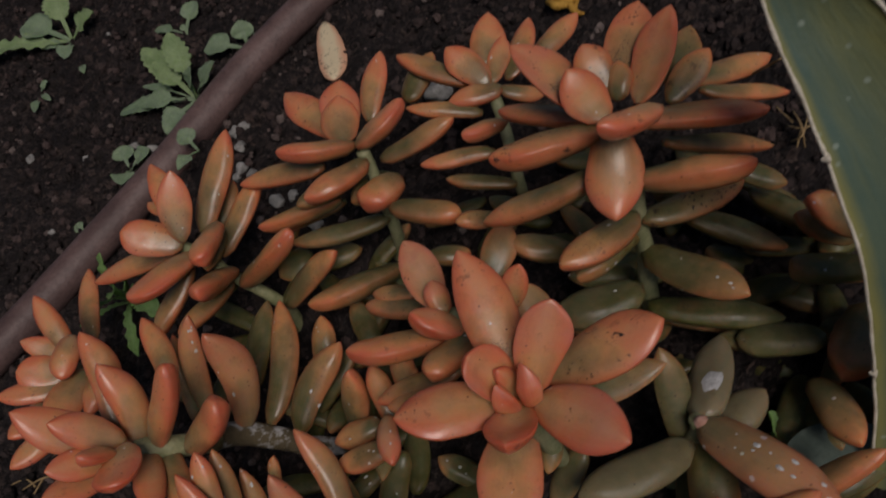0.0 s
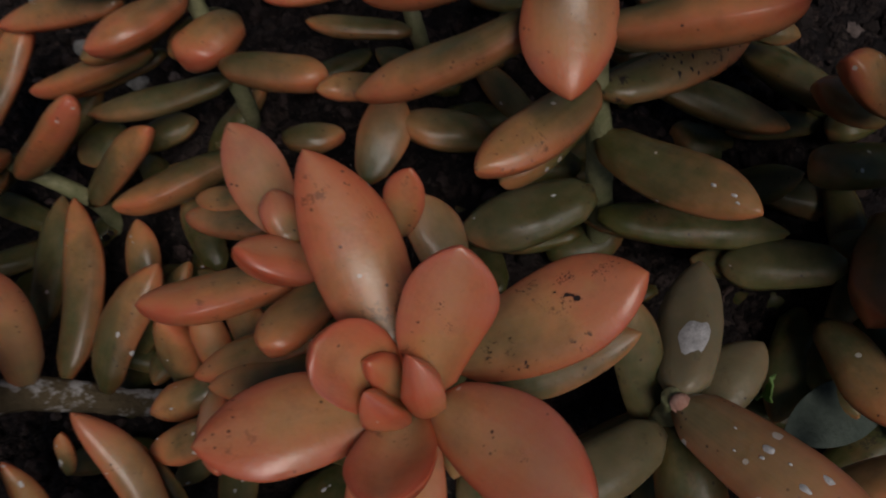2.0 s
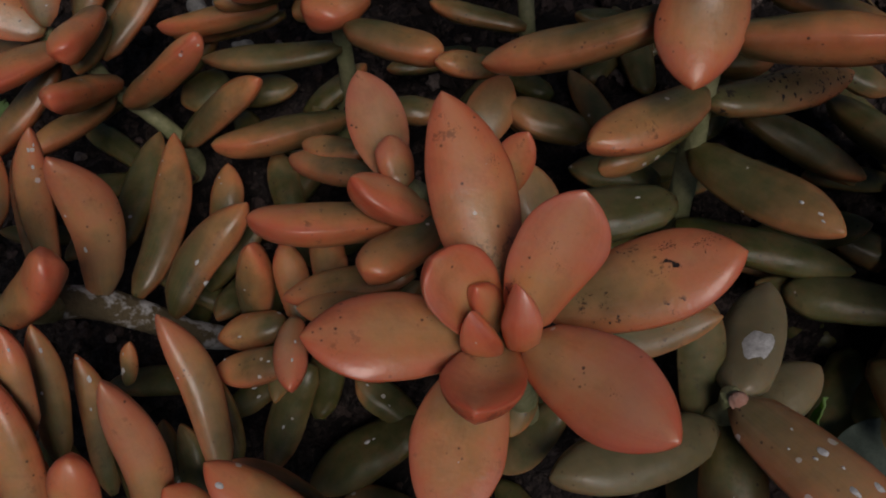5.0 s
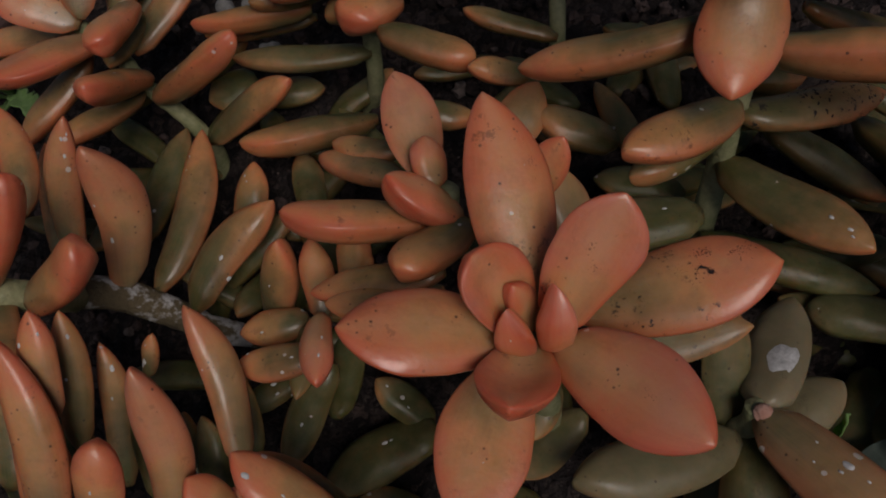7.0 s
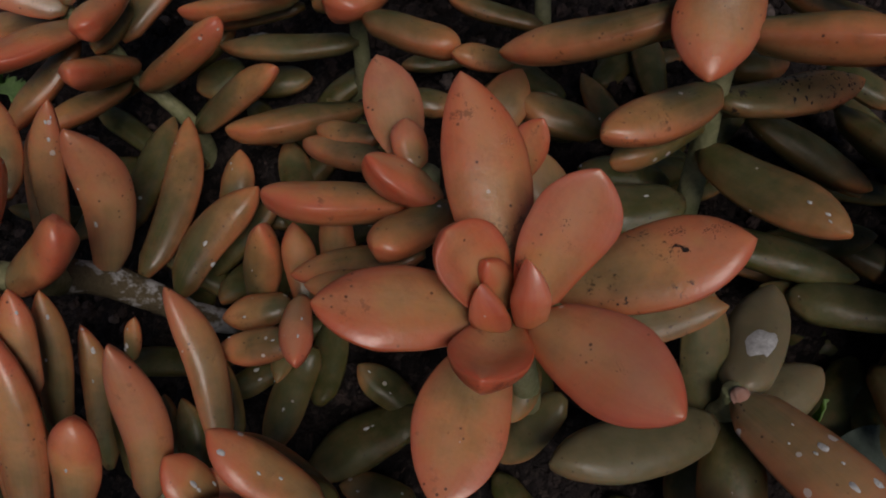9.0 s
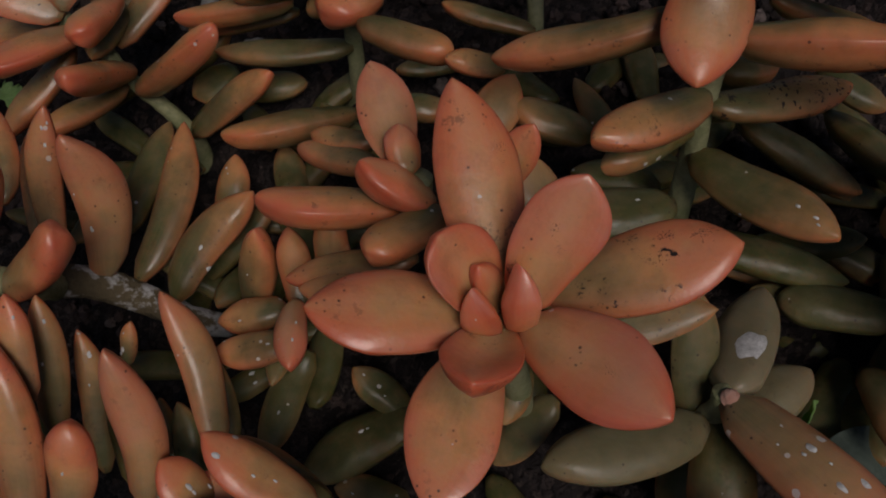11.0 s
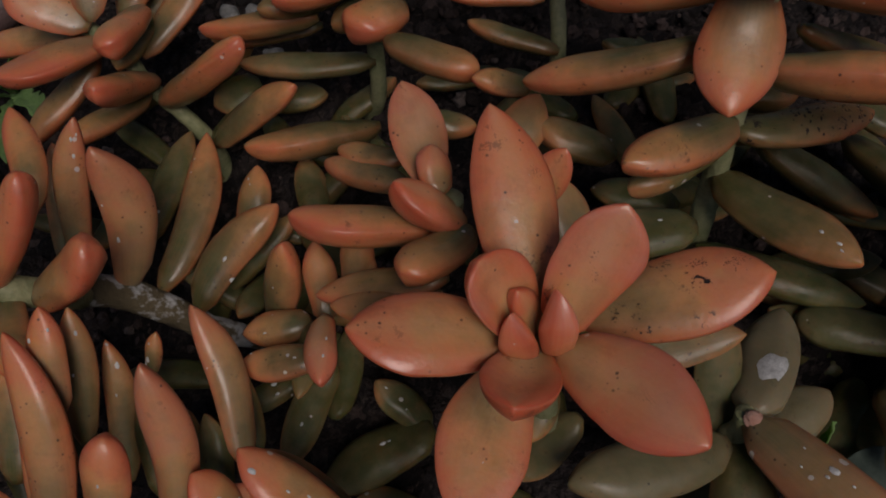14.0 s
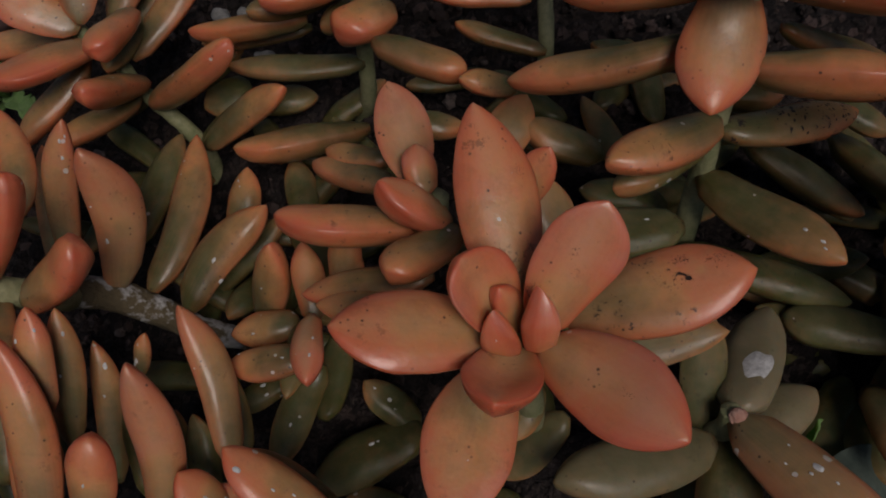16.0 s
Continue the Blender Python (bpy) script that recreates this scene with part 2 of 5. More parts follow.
def withered_material():
    """Cream at the heart, salmon at the rim, with dark mould specks."""
    m, t, sh = node_material("withered_leaf")
    vec, info = spread(t)
    uv = t.nodes.new("ShaderNodeUVMap")
    sep = t.nodes.new("ShaderNodeSeparateXYZ")
    t.links.new(uv.outputs[0], sep.inputs[0])
    edge = calc(t, "ADD", sep.outputs[1], calc(t, "MULTIPLY", calc(t, "SUBTRACT", noise_at(t, vec, 110, 3), 0.5), 0.3))
    col = mix(t, ramp(t, edge, (0.20, 0), (0.46, 1)), (0.66, 0.55, 0.36), (0.62, 0.34, 0.21))
    mould = calc(t, "MULTIPLY", ramp(t, noise_at(t, vec, 520, 4, 0.7), (0.56, 0), (0.62, 1)), ramp(t, noise_at(t, vec, 120, 1), (0.46, 0), (0.56, 1)))
    col = mix(t, calc(t, "MULTIPLY", mould, 0.85), col, (0.07, 0.06, 0.05))
    t.links.new(col, sh.inputs["Base Color"])
    sh.inputs["Roughness"].default_value = 0.45
    bump(t, sh, noise_at(t, vec, 260, 3), 0.3, 0.001)
    return m


def bark_material():
    """Olive-brown bark with ragged patches of pale lime."""
    m, t, sh = node_material("limed_bark")
    vec, info = spread(t)
    a, b = noise_at(t, vec, 120, 4, 0.6), noise_at(t, vec, 650, 4, 0.7)
    col = mix(t, b, (0.055, 0.042, 0.022), (0.150, 0.115, 0.060))
    col = mix(t, calc(t, "MULTIPLY", ramp(t, a, (0.53, 0), (0.60, 1)), calc(t, "ADD", b, 0.3)), col, (0.48, 0.48, 0.48))
    t.links.new(col, sh.inputs["Base Color"])
    sh.inputs["Roughness"].default_value = 0.75
    bump(t, sh, calc(t, "ADD", a, b), 0.8, 0.002)
    return m


LEAF = leaf_material()
STEM = plain_material("green_stem", (0.19, 0.21, 0.10), (0.33, 0.32, 0.18), 0.5, 120, 700, 0.0008)
BARK = bark_material()
SOIL, CRUMB, AGAVE = soil_material(), crumb_material(), agave_material()
PIPE = plain_material("brown_plastic", (0.074, 0.045, 0.042), (0.160, 0.102, 0.094), 0.5, 38, 420, 0.0009)
WEED = plain_material("weed_leaf", (0.145, 0.205, 0.125), (0.215, 0.285, 0.175), 0.6, 90, 700, 0.0006, 0.3, 0.15)
STONE = plain_material("pale_stone", (0.17, 0.165, 0.155), (0.36, 0.35, 0.33), 0.75, 140, 700, 0.0012)
HORN = plain_material("horny_rim", (0.48, 0.43, 0.33), (0.72, 0.67, 0.56), 0.6, 150, 900, 0.0008)
STRAW = plain_material("dry_straw", (0.20, 0.13, 0.06), (0.38, 0.27, 0.13), 0.8, 150, 700, 0.0008)
SCAR = plain_material("leaf_scar", (0.36, 0.16, 0.11), (0.52, 0.36, 0.30), 0.7, 300, 1200, 0.001)
OCHRE = plain_material("ochre_litter", (0.34, 0.17, 0.02), (0.52, 0.30, 0.05), 0.75, 150, 700, 0.0008)
WEEDY = plain_material("toothed_weed_leaf", (0.165, 0.235, 0.105), (0.24, 0.32, 0.155), 0.6, 90, 700, 0.0006, 0.3, 0.15)
SPINY = plain_material("spiny_weed_leaf", (0.15, 0.27, 0.08), (0.23, 0.36, 0.13), 0.55, 90, 700, 0.0006, 0.3, 0.15)
PALE = withered_material()
DIRT = plain_material("stuck_soil", (0.020, 0.014, 0.013), (0.045, 0.032, 0.028), 0.85, 500, 1500, 0.0004)
LIME = plain_material("lime_crust", (0.44, 0.44, 0.44), (0.70, 0.70, 0.70), 0.8, 400, 1500, 0.0006)
GLAUCOUS = plain_material("glaucous_leaf", (0.055, 0.075, 0.062), (0.10, 0.125, 0.105), 0.5, 80, 600, 0.0006)


# ---- builders ----
def soil_height(x, y):
    """The bed: it falls towards its edge and rises a little away from the walk."""
    sx = 0.14 * math.tanh((x + 0.12) / 0.16)
    sy = max(-0.25, min(0.4, y - 0.2))
    fade = math.exp(-max(0.0, math.hypot(x, y - 0.2) - 0.5) ** 2 / 0.5)
    return (0.012 + 0.26 * sx + 0.12 * sy) * fade


def link_mesh(name, bm, material, smooth=True):
    me = bpy.data.meshes.new(name)
    bm.to_mesh(me)
    bm.free()
    me.materials.append(material)
    if smooth:
        me.polygons.foreach_set("use_smooth", [True] * len(me.polygons))
    return new(name, me)


def part(name, bm, material, parent, label="", m=None, smooth=True):
    """One mesh object under a thing or under a part."""
    ob = link_mesh(name, bm, material, smooth)
    ob.parent = parent
    if m is not None:
        ob.matrix_parent_inverse = Matrix.Translation(-parent.location)
        ob.matrix_basis = m
    return tagged(ob, label)


def thing(name, at, label, category, group=""):
    e = new(name)
    e.empty_display_size = 0.01
    e.location = at
    return tagged(e, label, category, group)


def tube_mesh(points, radii, sides=12, rings=6, rough=0.0, seed=0):
    """A tube along a smooth line through the points, closed at both ends."""
    bm = bmesh.new()
    pts = [Vector(p) for p in points]
    n = len(pts)
    line, sizes = [], []
    for i in range(n - 1):
        p0, p1, p2, p3 = pts[max(i - 1, 0)], pts[i], pts[i + 1], pts[min(i + 2, n - 1)]
        for k in range(rings):
            s = k / rings
            line.append(0.5 * ((2 * p1) + (p2 - p0) * s + (2 * p0 - 5 * p1 + 4 * p2 - p3) * s * s + (3 * p1 - p0 - 3 * p2 + p3) * s ** 3))
            sizes.append(radii[i] * (1 - s) + radii[i + 1] * s)
    line.append(pts[-1])
    sizes.append(radii[-1])
    loops, side = [], None
    for i, (p, r) in enumerate(zip(line, sizes)):
        way = (line[min(i + 1, len(line) - 1)] - line[max(i - 1, 0)]).normalized()
        if side is None:
            side = way.orthogonal().normalized()
        side = (side - way * side.dot(way)).normalized()
        up = way.cross(side)
        ring = []
        for k in range(sides):
            a = 2 * math.pi * k / sides
            d = side * math.cos(a) + up * math.sin(a)
            q = 1 + rough * noise.noise((p + d * r) * 300 + Vector((seed, 0, 0)))
            ring.append(bm.verts.new(p + d * r * q))
        loops.append(ring)
    for a, b in zip(loops, loops[1:]):
        for k in range(sides):
            bm.faces.new((a[k], a[(k + 1) % sides], b[(k + 1) % sides], b[k]))
    bm.faces.new(loops[0][::-1])
    bm.faces.new(loops[-1])
    bmesh.ops.recalc_face_normals(bm, faces=bm.faces)
    return bm


leaf_count = 0


def leaf_mesh(length, width, thick, bend, blunt, seed, sway=0.0, cup=0.0, peak=0.0):
    """A fleshy leaf along +x: flatter upper face to +z, rounded keel below, firm margins, a short point.
    cup lifts the margins to a spoon; peak is where it is widest."""
    bm = bmesh.new()
    uv = bm.loops.layers.uv.new("UVMap")
    rows, sides = 24, 24
    rnd = random.Random(seed)
    peak = peak or rnd.uniform(0.50, 0.60)
    wave, twist, side_bend = rnd.uniform(-0.04, 0.04), rnd.uniform(-0.14, 0.14), rnd.uniform(-0.035, 0.035)
    plump = max(0.0, min(1.0, (thick - 0.42) / 0.18))
    thick *= 1 + 0.55 * plump
    foot = 0.36 + 0.26 * plump
    p, q = (1.35, 1.0) if blunt < 0 else (2.9, 0.60) if blunt else (2.0 + 0.2 * plump, 0.77)
    rings, data = [], {}
    for i in range(rows + 1):
        s = 1 - (1 - i / rows) ** 1.45
        if s < peak:
            h = foot + (1 - foot) * math.sin(math.pi / 2 * s / peak) ** (1.2 - 0.25 * plump)
        else:
            h = max(0.0, 1 - ((s - peak) / (1 - peak)) ** p) ** q
        if s < 0.10:
            h *= 0.45 + 5.5 * s
        body = 0.62 + 0.38 * math.sin(math.pi / 2 * min(1, s / peak)) if s < peak else h ** 0.62
        if s < 0.10:
            body *= 0.55 + 4.5 * s
        half, deep = width / 2 * h, width / 2 * thick * body
        over = deep * (0.34 + 0.22 * plump)
        under = deep * (0.95 + 0.10 * plump)
        y0 = length * (side_bend + sway) * math.sin(math.pi * s) + length * wave * 0.4 * math.sin(2 * math.pi * s)
        z0 = length * bend * 1.6 * (s * s - s)
        if i == rows:
            v = bm.verts.new((length * 1.004, y0, z0 + 0.01 * width))
            data[v] = (1.0, 0.5)
            rings.append([v])
            continue
        ring = []
        for k in range(sides):
            a = 2 * math.pi * k / sides
            c, sn = math.cos(a), math.sin(a)
            y = half * c
            if sn >= 0:
                z = over * (1 - abs(c) ** (2.4 + 0.9 * plump)) * (0.90 + 0.10 * math.cos(9 * s + seed))
                z -= deep * 0.14 * (1 - plump) * math.exp(-(c / 0.5) ** 2) * math.sin(math.pi * s)
            else:
                z = -under * (abs(sn) ** (0.85 + plump * (0.10 + 0.25 * s)) * 0.86 + 0.14 * math.exp(-(c / 0.24) ** 2) * abs(sn))
            z += cup * half * c * c * (0.35 + 0.65 * math.sin(math.pi * min(1.0, s * 0.9 + 0.08)))
            at = Vector((s * 3.2 + seed * 1.7, c * 1.2, sn * 1.2))
            lump = 1 + 0.045 * noise.noise(at) + 0.016 * noise.noise(at * 3.1)
            tw = twist * s
            y, z = (y * math.cos(tw) - z * math.sin(tw)) * lump, (y * math.sin(tw) + z * math.cos(tw)) * lump
            v = bm.verts.new((length * s, y0 + y, z0 + z))
            data[v] = (s, 0.5 * abs(c) if sn >= -0.01 else 1 - 0.5 * abs(c))
            ring.append(v)
        rings.append(ring)
    for a, b in zip(rings, rings[1:]):
        for k in range(sides):
            if len(b) == 1:
                bm.faces.new((a[k], a[(k + 1) % sides], b[0]))
            else:
                bm.faces.new((a[k], a[(k + 1) % sides], b[(k + 1) % sides], b[k]))
    bm.faces.new(rings[0][::-1])
    bmesh.ops.recalc_face_normals(bm, faces=bm.faces)
    for f in bm.faces:
        for lp in f.loops:
            lp[uv].uv = data[lp.vert]
    return bm


def leaf(plant, base, tip, width, face, red, thick=0.6, bend=0.0, blunt=0, lime=0.1, stain=0.1, name="leaf", label="", material=None, bloom=0.0, sway=0.0, cup=0.0, peak=0.0):
    """A leaf of a shoot from base to tip (millimetres); face: the way its upper side looks."""
    global leaf_count
    leaf_count += 1
    b, e = Vector(base) / 1000, Vector(tip) / 1000
    x = e - b
    length = x.length
    x.normalize()
    z = Vector(face)
    z -= x * z.dot(x)
    if thick > 0.52:
        width *= 1.07
        # slender leaves turn their flatter side up to the sky, each a little differently
        up = Vector((0, 0.38, 1))
        z = 0.6 * z + 0.75 * (up - x * up.dot(x))
        z.rotate(Quaternion(x, random.Random(leaf_count).uniform(-0.35, 0.35)))
    z.normalize()
    m = Matrix((x, z.cross(x), z)).transposed().to_4x4()
    m.translation = b
    ob = part(name, leaf_mesh(length, width / 1000, thick, bend, blunt, leaf_count, sway, cup, peak), material or LEAF, plant, label, m)
    ob.color = (red, lime, stain, bloom)
    return ob


def stem(plant, points, radii, material=None, label=""):
    pts = [Vector(p) / 1000 - plant.location for p in points]
    return part("stem", tube_mesh(pts, [r / 1000 for r in radii], 12, 6, 0.16, len(points)), material or STEM, plant, label)


def shoot(at, label):
    return thing("stonecrop_shoot", Vector(at) / 1000, label, "succulent", "stonecrop shoots of the bed")



def lime_spot(ob, s, across, r, seed=0):
    """A thin crust of lime on the upper side of a leaf, at a share of its length and half width; r in millimetres."""
    me = ob.data
    length = max(v.co.x for v in me.vertices)
    half = max(v.co.y for v in me.vertices)
    near = min((v for v in me.vertices if v.normal.z > 0.2), key=lambda v: (v.co.x - s * length) ** 2 + (v.co.y - across * half) ** 2)
    up = near.normal.copy()
    side = Vector((1, 0, 0)) - up * up.x
    side.normalize()
    m = Matrix((side, up.cross(side), up)).transposed().to_4x4()
    m.translation = near.co - up * 0.0002
    bm = bmesh.new()
    mid = bm.verts.new((0, 0, 0.00042))
    inner, outer = [], []
    for k in range(20):
        a = 2 * math.pi * k / 20
        q = r / 1000 * (1 + 0.28 * noise.noise(Vector((math.cos(a) * 1.1, math.sin(a) * 1.1, seed * 3.7))))
        inner.append(bm.verts.new((q * 0.78 * math.cos(a), q * 0.42 * math.sin(a), 0.00035)))
        outer.append(bm.verts.new((q * 1.2 * math.cos(a), q * 0.68 * math.sin(a), -0.0002)))
    for k in range(20):
        n = (k + 1) % 20
        bm.faces.new((mid, inner[k], inner[n]))
        bm.faces.new((inner[k], outer[k], outer[n], inner[n]))
    sp = part("lime_spot", bm, LIME, ob)
    sp.matrix_basis = m
    return sp


def specks(ob, spots, material=None, name="soil_speck", seed=0):
    """Small crumbs of soil stuck on a leaf's upper side: (share of length, share of half width, reach, count, size) in millimetres."""
    me = ob.data
    tree = BVHTree.FromPolygons([v.co for v in me.vertices], [p.vertices[:] for p in me.polygons])
    length, half = max(v.co.x for v in me.vertices), max(abs(v.co.y) for v in me.vertices)
    rnd = random.Random(seed)
    bm = bmesh.new()
    for s, across, reach, count, size in spots:
        for _ in range(count):
            x = s * length + rnd.gauss(0, reach / 1000)
            y = across * half + rnd.gauss(0, 0.6 * reach / 1000)
            at, up, face, far = tree.ray_cast(Vector((x, y, 0.2)), Vector((0, 0, -1)))
            if at is None or up.z < 0.1:
                continue
            side = up.orthogonal().normalized()
            side.rotate(Quaternion(up, rnd.uniform(0, 6.3)))
            over = up.cross(side)
            r = size / 1000 * rnd.uniform(0.35, 1.0)
            mid = bm.verts.new(at + up * 0.25 * r)
            ring = []
            for k in range(8):
                a = 2 * math.pi * k / 8
                q = r * rnd.uniform(0.6, 1.2)
                ring.append(bm.verts.new(at - up * 0.00008 + side * q * 1.5 * math.cos(a) + over * q * 0.75 * math.sin(a)))
            for k in range(8):
                bm.faces.new((mid, ring[k], ring[(k + 1) % 8]))
    return part(name, bm, material or DIRT, ob)


def limed(ob, seed):
    """A few small dried lime drops on a leaf."""
    rnd = random.Random(seed)
    for k in range(rnd.choice((1, 2, 2, 3))):
        lime_spot(ob, rnd.uniform(0.25, 0.9), rnd.uniform(-0.55, 0.55), rnd.choice((0.4, 0.55, 0.75, 1.05)), seed + k)


# ---- the stonecrop shoots: base, tip, width in millimetres, facing, redness, plumpness, bend, bluntness, lime, stain ----
plant = shoot((-0, 8, 33), "large orange-red fleshy rosette in the middle of the bed")
stem(plant, ((-4, 1, 102), (-2, 3, 86), (2, 5, 57), (5, 13, 26)), (4, 3.6, 3.2, 3.2), STEM, "green smooth stem")
specks(leaf(plant, (-3, 8, 104), (-9.5, 46, 123), 17.8, (0.10, -0.46, 0.88), 0.84, 0.48, 0.0, 0, 0.25, 0.3, cup=-0.14), ((0.62, -0.62, 1.1, 34, 0.26), (0.3, 0.1, 3, 3, 0.2), (0.75, 0.3, 4, 3, 0.2)), seed=1)
specks(leaf(plant, (0, 2, 104), (12.2, 14.5, 127.5), 15.8, (-0.22, -0.70, 0.67), 0.90, 0.48, 0.06, 0, 0.25, 0.45, cup=0.22, peak=0.66, sway=0.05), ((0.62, 0.15, 0.6, 30, 0.24), (0.50, -0.1, 0.7, 20, 0.2), (0.64, 0.6, 0.6, 12, 0.16), (0.6, 0, 4, 14, 0.10)), seed=2)
specks(leaf(plant, (4, 8, 101), (41, 7, 113.5), 18.3, (-0.28, -0.12, 0.95), 0.70, 0.50, 0.0, 0, 0.25, 0.8, cup=-0.08, peak=0.6), ((0.50, 0.66, 0.8, 30, 0.32), (0.66, 0.52, 1.0, 44, 0.30), (0.84, 0.38, 1.3, 60, 0.34), (0.54, 0.20, 1.0, 26, 0.20), (0.62, -0.05, 1.0, 14, 0.28), (0.3, -0.2, 4, 10, 0.22), (0.55, 0.2, 8, 46, 0.13)), seed=3)
leaf(plant, (6, 6, 90), (40, 4, 95), 11.2, (-0.16, -0.36, 0.92), 0.30, 0.5, 0, 0, 0.25, 0.5)
specks(leaf(plant, (0, 0, 103), (19.6, -26.2, 115), 17.8, (-0.10, -0.26, 0.96), 0.93, 0.50, -0.04, 0, 0.25, 0.1, cup=0.08, peak=0.56), ((0.64, 0.05, 0.8, 24, 0.2), (0.3, 0.4, 4, 3, 0.22), (0.6, 0.0, 7, 9, 0.16)), seed=4)
leaf(plant, (-5, 1, 102), (-11.2, -17.2, 114.5), 14.8, (0.16, 0.36, 0.92), 0.92, 0.5, 0.26, 0, 0.25, 0.3, cup=0.38, peak=0.58)
leaf(plant, (-5, 11, 78), (-21, -24, 71), 21.3, (0.02, -0.20, 0.98), 0.68, 0.42, 0.03, 0, 0.25, 0.15)
specks(leaf(plant, (-7, 2, 102), (-40.2, 2.3, 111), 18.4, (0.24, -0.08, 0.97), 0.86, 0.50, 0.0, 0, 0.25, 0.2, cup=-0.06, peak=0.56), ((0.35, -0.3, 2, 3, 0.25), (0.6, 0.2, 5, 4, 0.18)), seed=5)
leaf(plant, (-5, 3, 102), (-15.2, 9.8, 119.5), 15.0, (0.62, -0.55, 0.52), 0.90, 0.48, 0.14, 1, 0.25, 0.2, cup=0.42, peak=0.6)
leaf(plant, (-1, -0.5, 102), (-1.2, 4.2, 117), 7.4, (-0.62, 0.66, 0.30), 0.92, 0.75, 0.10, -1, 0.25, 0.1, cup=0.3)
leaf(plant, (-5.5, -0.5, 102), (-9.6, 1.0, 115), 7.0, (0.80, 0.42, 0.40), 0.92, 0.75, 0.10, -1, 0.25, 0.1, cup=0.3)
leaf(plant, (-20, 28, 87), (-52, 32, 76), 9.8, (-0.33, 0.04, 0.94), 0.55, 0.6, 0, 0, 0.25, 0.3)
leaf(plant, (-22, 22, 85), (-48, 27, 79), 8.9, (-0.28, -0.36, 0.89), 0.50, 0.6, 0, 0, 0.25, 0.15)
leaf(plant, (3, 9, 67), (-3, -3, 61), 6.7, (-0.11, -0.39, 0.91), 0.25, 0.6, 0, 0, 0.25, 0.15)
leaf(plant, (9, 30, 84), (9, 48, 95), 11.6, (-0.03, -0.52, 0.85), 0.45, 0.55, 0, 0, 0.3, 0.15, bloom=0.3)
leaf(plant, (11, 6, 53), (-5, -4, 38), 9.7, (-0.38, -0.49, 0.78), 0.20, 0.6, 0, 0, 0.25, 0.15, bloom=0.18)
leaf(plant, (44, -2, 48), (44, 22, 75), 10.9, (-0.15, -0.74, 0.65), 0.15, 0.6, 0, 0, 0.25, 0.15, bloom=0.15)
leaf(plant, (-3.5, 4, 102), (-8.2, 6.4, 114), 6.6, (0.55, -0.72, 0.40), 0.88, 0.6, 0.12, 0, 0.25, 0.15, cup=0.2)
plant = shoot((-23, 55, 46), "pinkish orange fleshy rosette growing behind the large one")
stem(plant, ((-18, 46, 93), (-19, 46, 78), (-26, 49, 58), (-37, 53, 28)), (3.2, 3, 2.8, 2.8), STEM, "green smooth stem")
leaf(plant, (-21, 48, 92), (-28, 77, 102), 14.2, (0.02, -0.29, 0.96), 0.85, 0.4, 0.05, 0, 0.25, 0.3, cup=0.15, bloom=0.16)
leaf(plant, (-20, 46, 95), (-22, 58, 99), 8.4, (0.02, -0.31, 0.95), 0.85, 0.6, 0, 0, 0.25, 0.15)
leaf(plant, (-15, 41, 90), (-31, 43.5, 103), 11.5, (0.60, 0.40, 0.69), 0.95, 0.62, 0.12, 0, 0.25, 0.15, cup=0.2)
leaf(plant, (-21, 45, 84), (-56, 43, 94), 13.1, (0.26, 0.15, 0.95), 0.65, 0.62, 0, 0, 0.25, 0.3)
leaf(plant, (-29, 64, 78), (-52, 80, 70), 9.8, (-0.43, -0.18, 0.88), 0.50, 0.7, 0, 0, 0.25, 0.15, bloom=0.15)
leaf(plant, (-29, 73, 78), (-48, 83, 72), 8.2, (-0.41, -0.29, 0.86), 0.50, 0.7, 0, 0, 0.25, 0.15)
leaf(plant, (-14, 39, 90), (-30, 23, 97), 11.7, (0.07, 0.37, 0.93), 0.50, 0.6, 0.1, 1, 0.4, 0.15)
leaf(plant, (1, 41, 93), (8, 46, 108), 8.9, (-0.36, -0.83, 0.43), 0.80, 0.5, 0, 0, 0.25, 0.15)
leaf(plant, (-4, 72, 72), (10, 90, 82), 13.3, (-0.00, -0.49, 0.87), 0.45, 0.5, 0, 0, 0.25, 0.15)
leaf(plant, (-24, 101, 65), (-7, 97, 63), 9.7, (-0.02, -0.50, 0.87), 0.35, 0.7, 0, 0, 0.25, 0.15)
leaf(plant, (-53, 39, 51), (-56, 60, 60), 8.7, (0.13, -0.39, 0.91), 0.65, 0.7, 0, 0, 0.25, 0.15)
leaf(plant, (-45, 46, 54), (-42, 57, 69), 8.9, (0.03, -0.81, 0.58), 0.50, 0.7, 0, 0, 0.25, 0.15)
plant = shoot((48, -9, 10), "olive leaves with white lime spots round a bare node")
stem(plant, ((47, -1, 66), (48, -2, 59), (45, -1, 48), (39, 1, 19)), (2.2, 3.0, 3.2, 3.2), STEM, "green smooth stem")
stem(plant, ((48, -3, 65), (48, -3, 66.5), (48, -4, 67.5)), (2.0, 2.3, 1.0), SCAR, "pale leaf scar")
ob = leaf(plant, (49, -1, 64), (70, 32, 54), 14.5, (0.19, 0.18, 0.97), 0.12, 0.62, 0, 0, 0.3, 0.15, bloom=0.9)
lime_spot(ob, 0.36, -0.15, 5.4, 3)
leaf(plant, (51, -3, 51), (75, 8, 53), 15.0, (0.02, -0.22, 0.97), 0.12, 0.6, 0, 0, 0.25, 0.15, bloom=0.75)
ob = leaf(plant, (48, -2, 64), (71, -43, 76), 15.6, (-0.38, 0.05, 0.92), 0.68, 0.62, -0.05, 0, 1, 0.15, bloom=0.30)
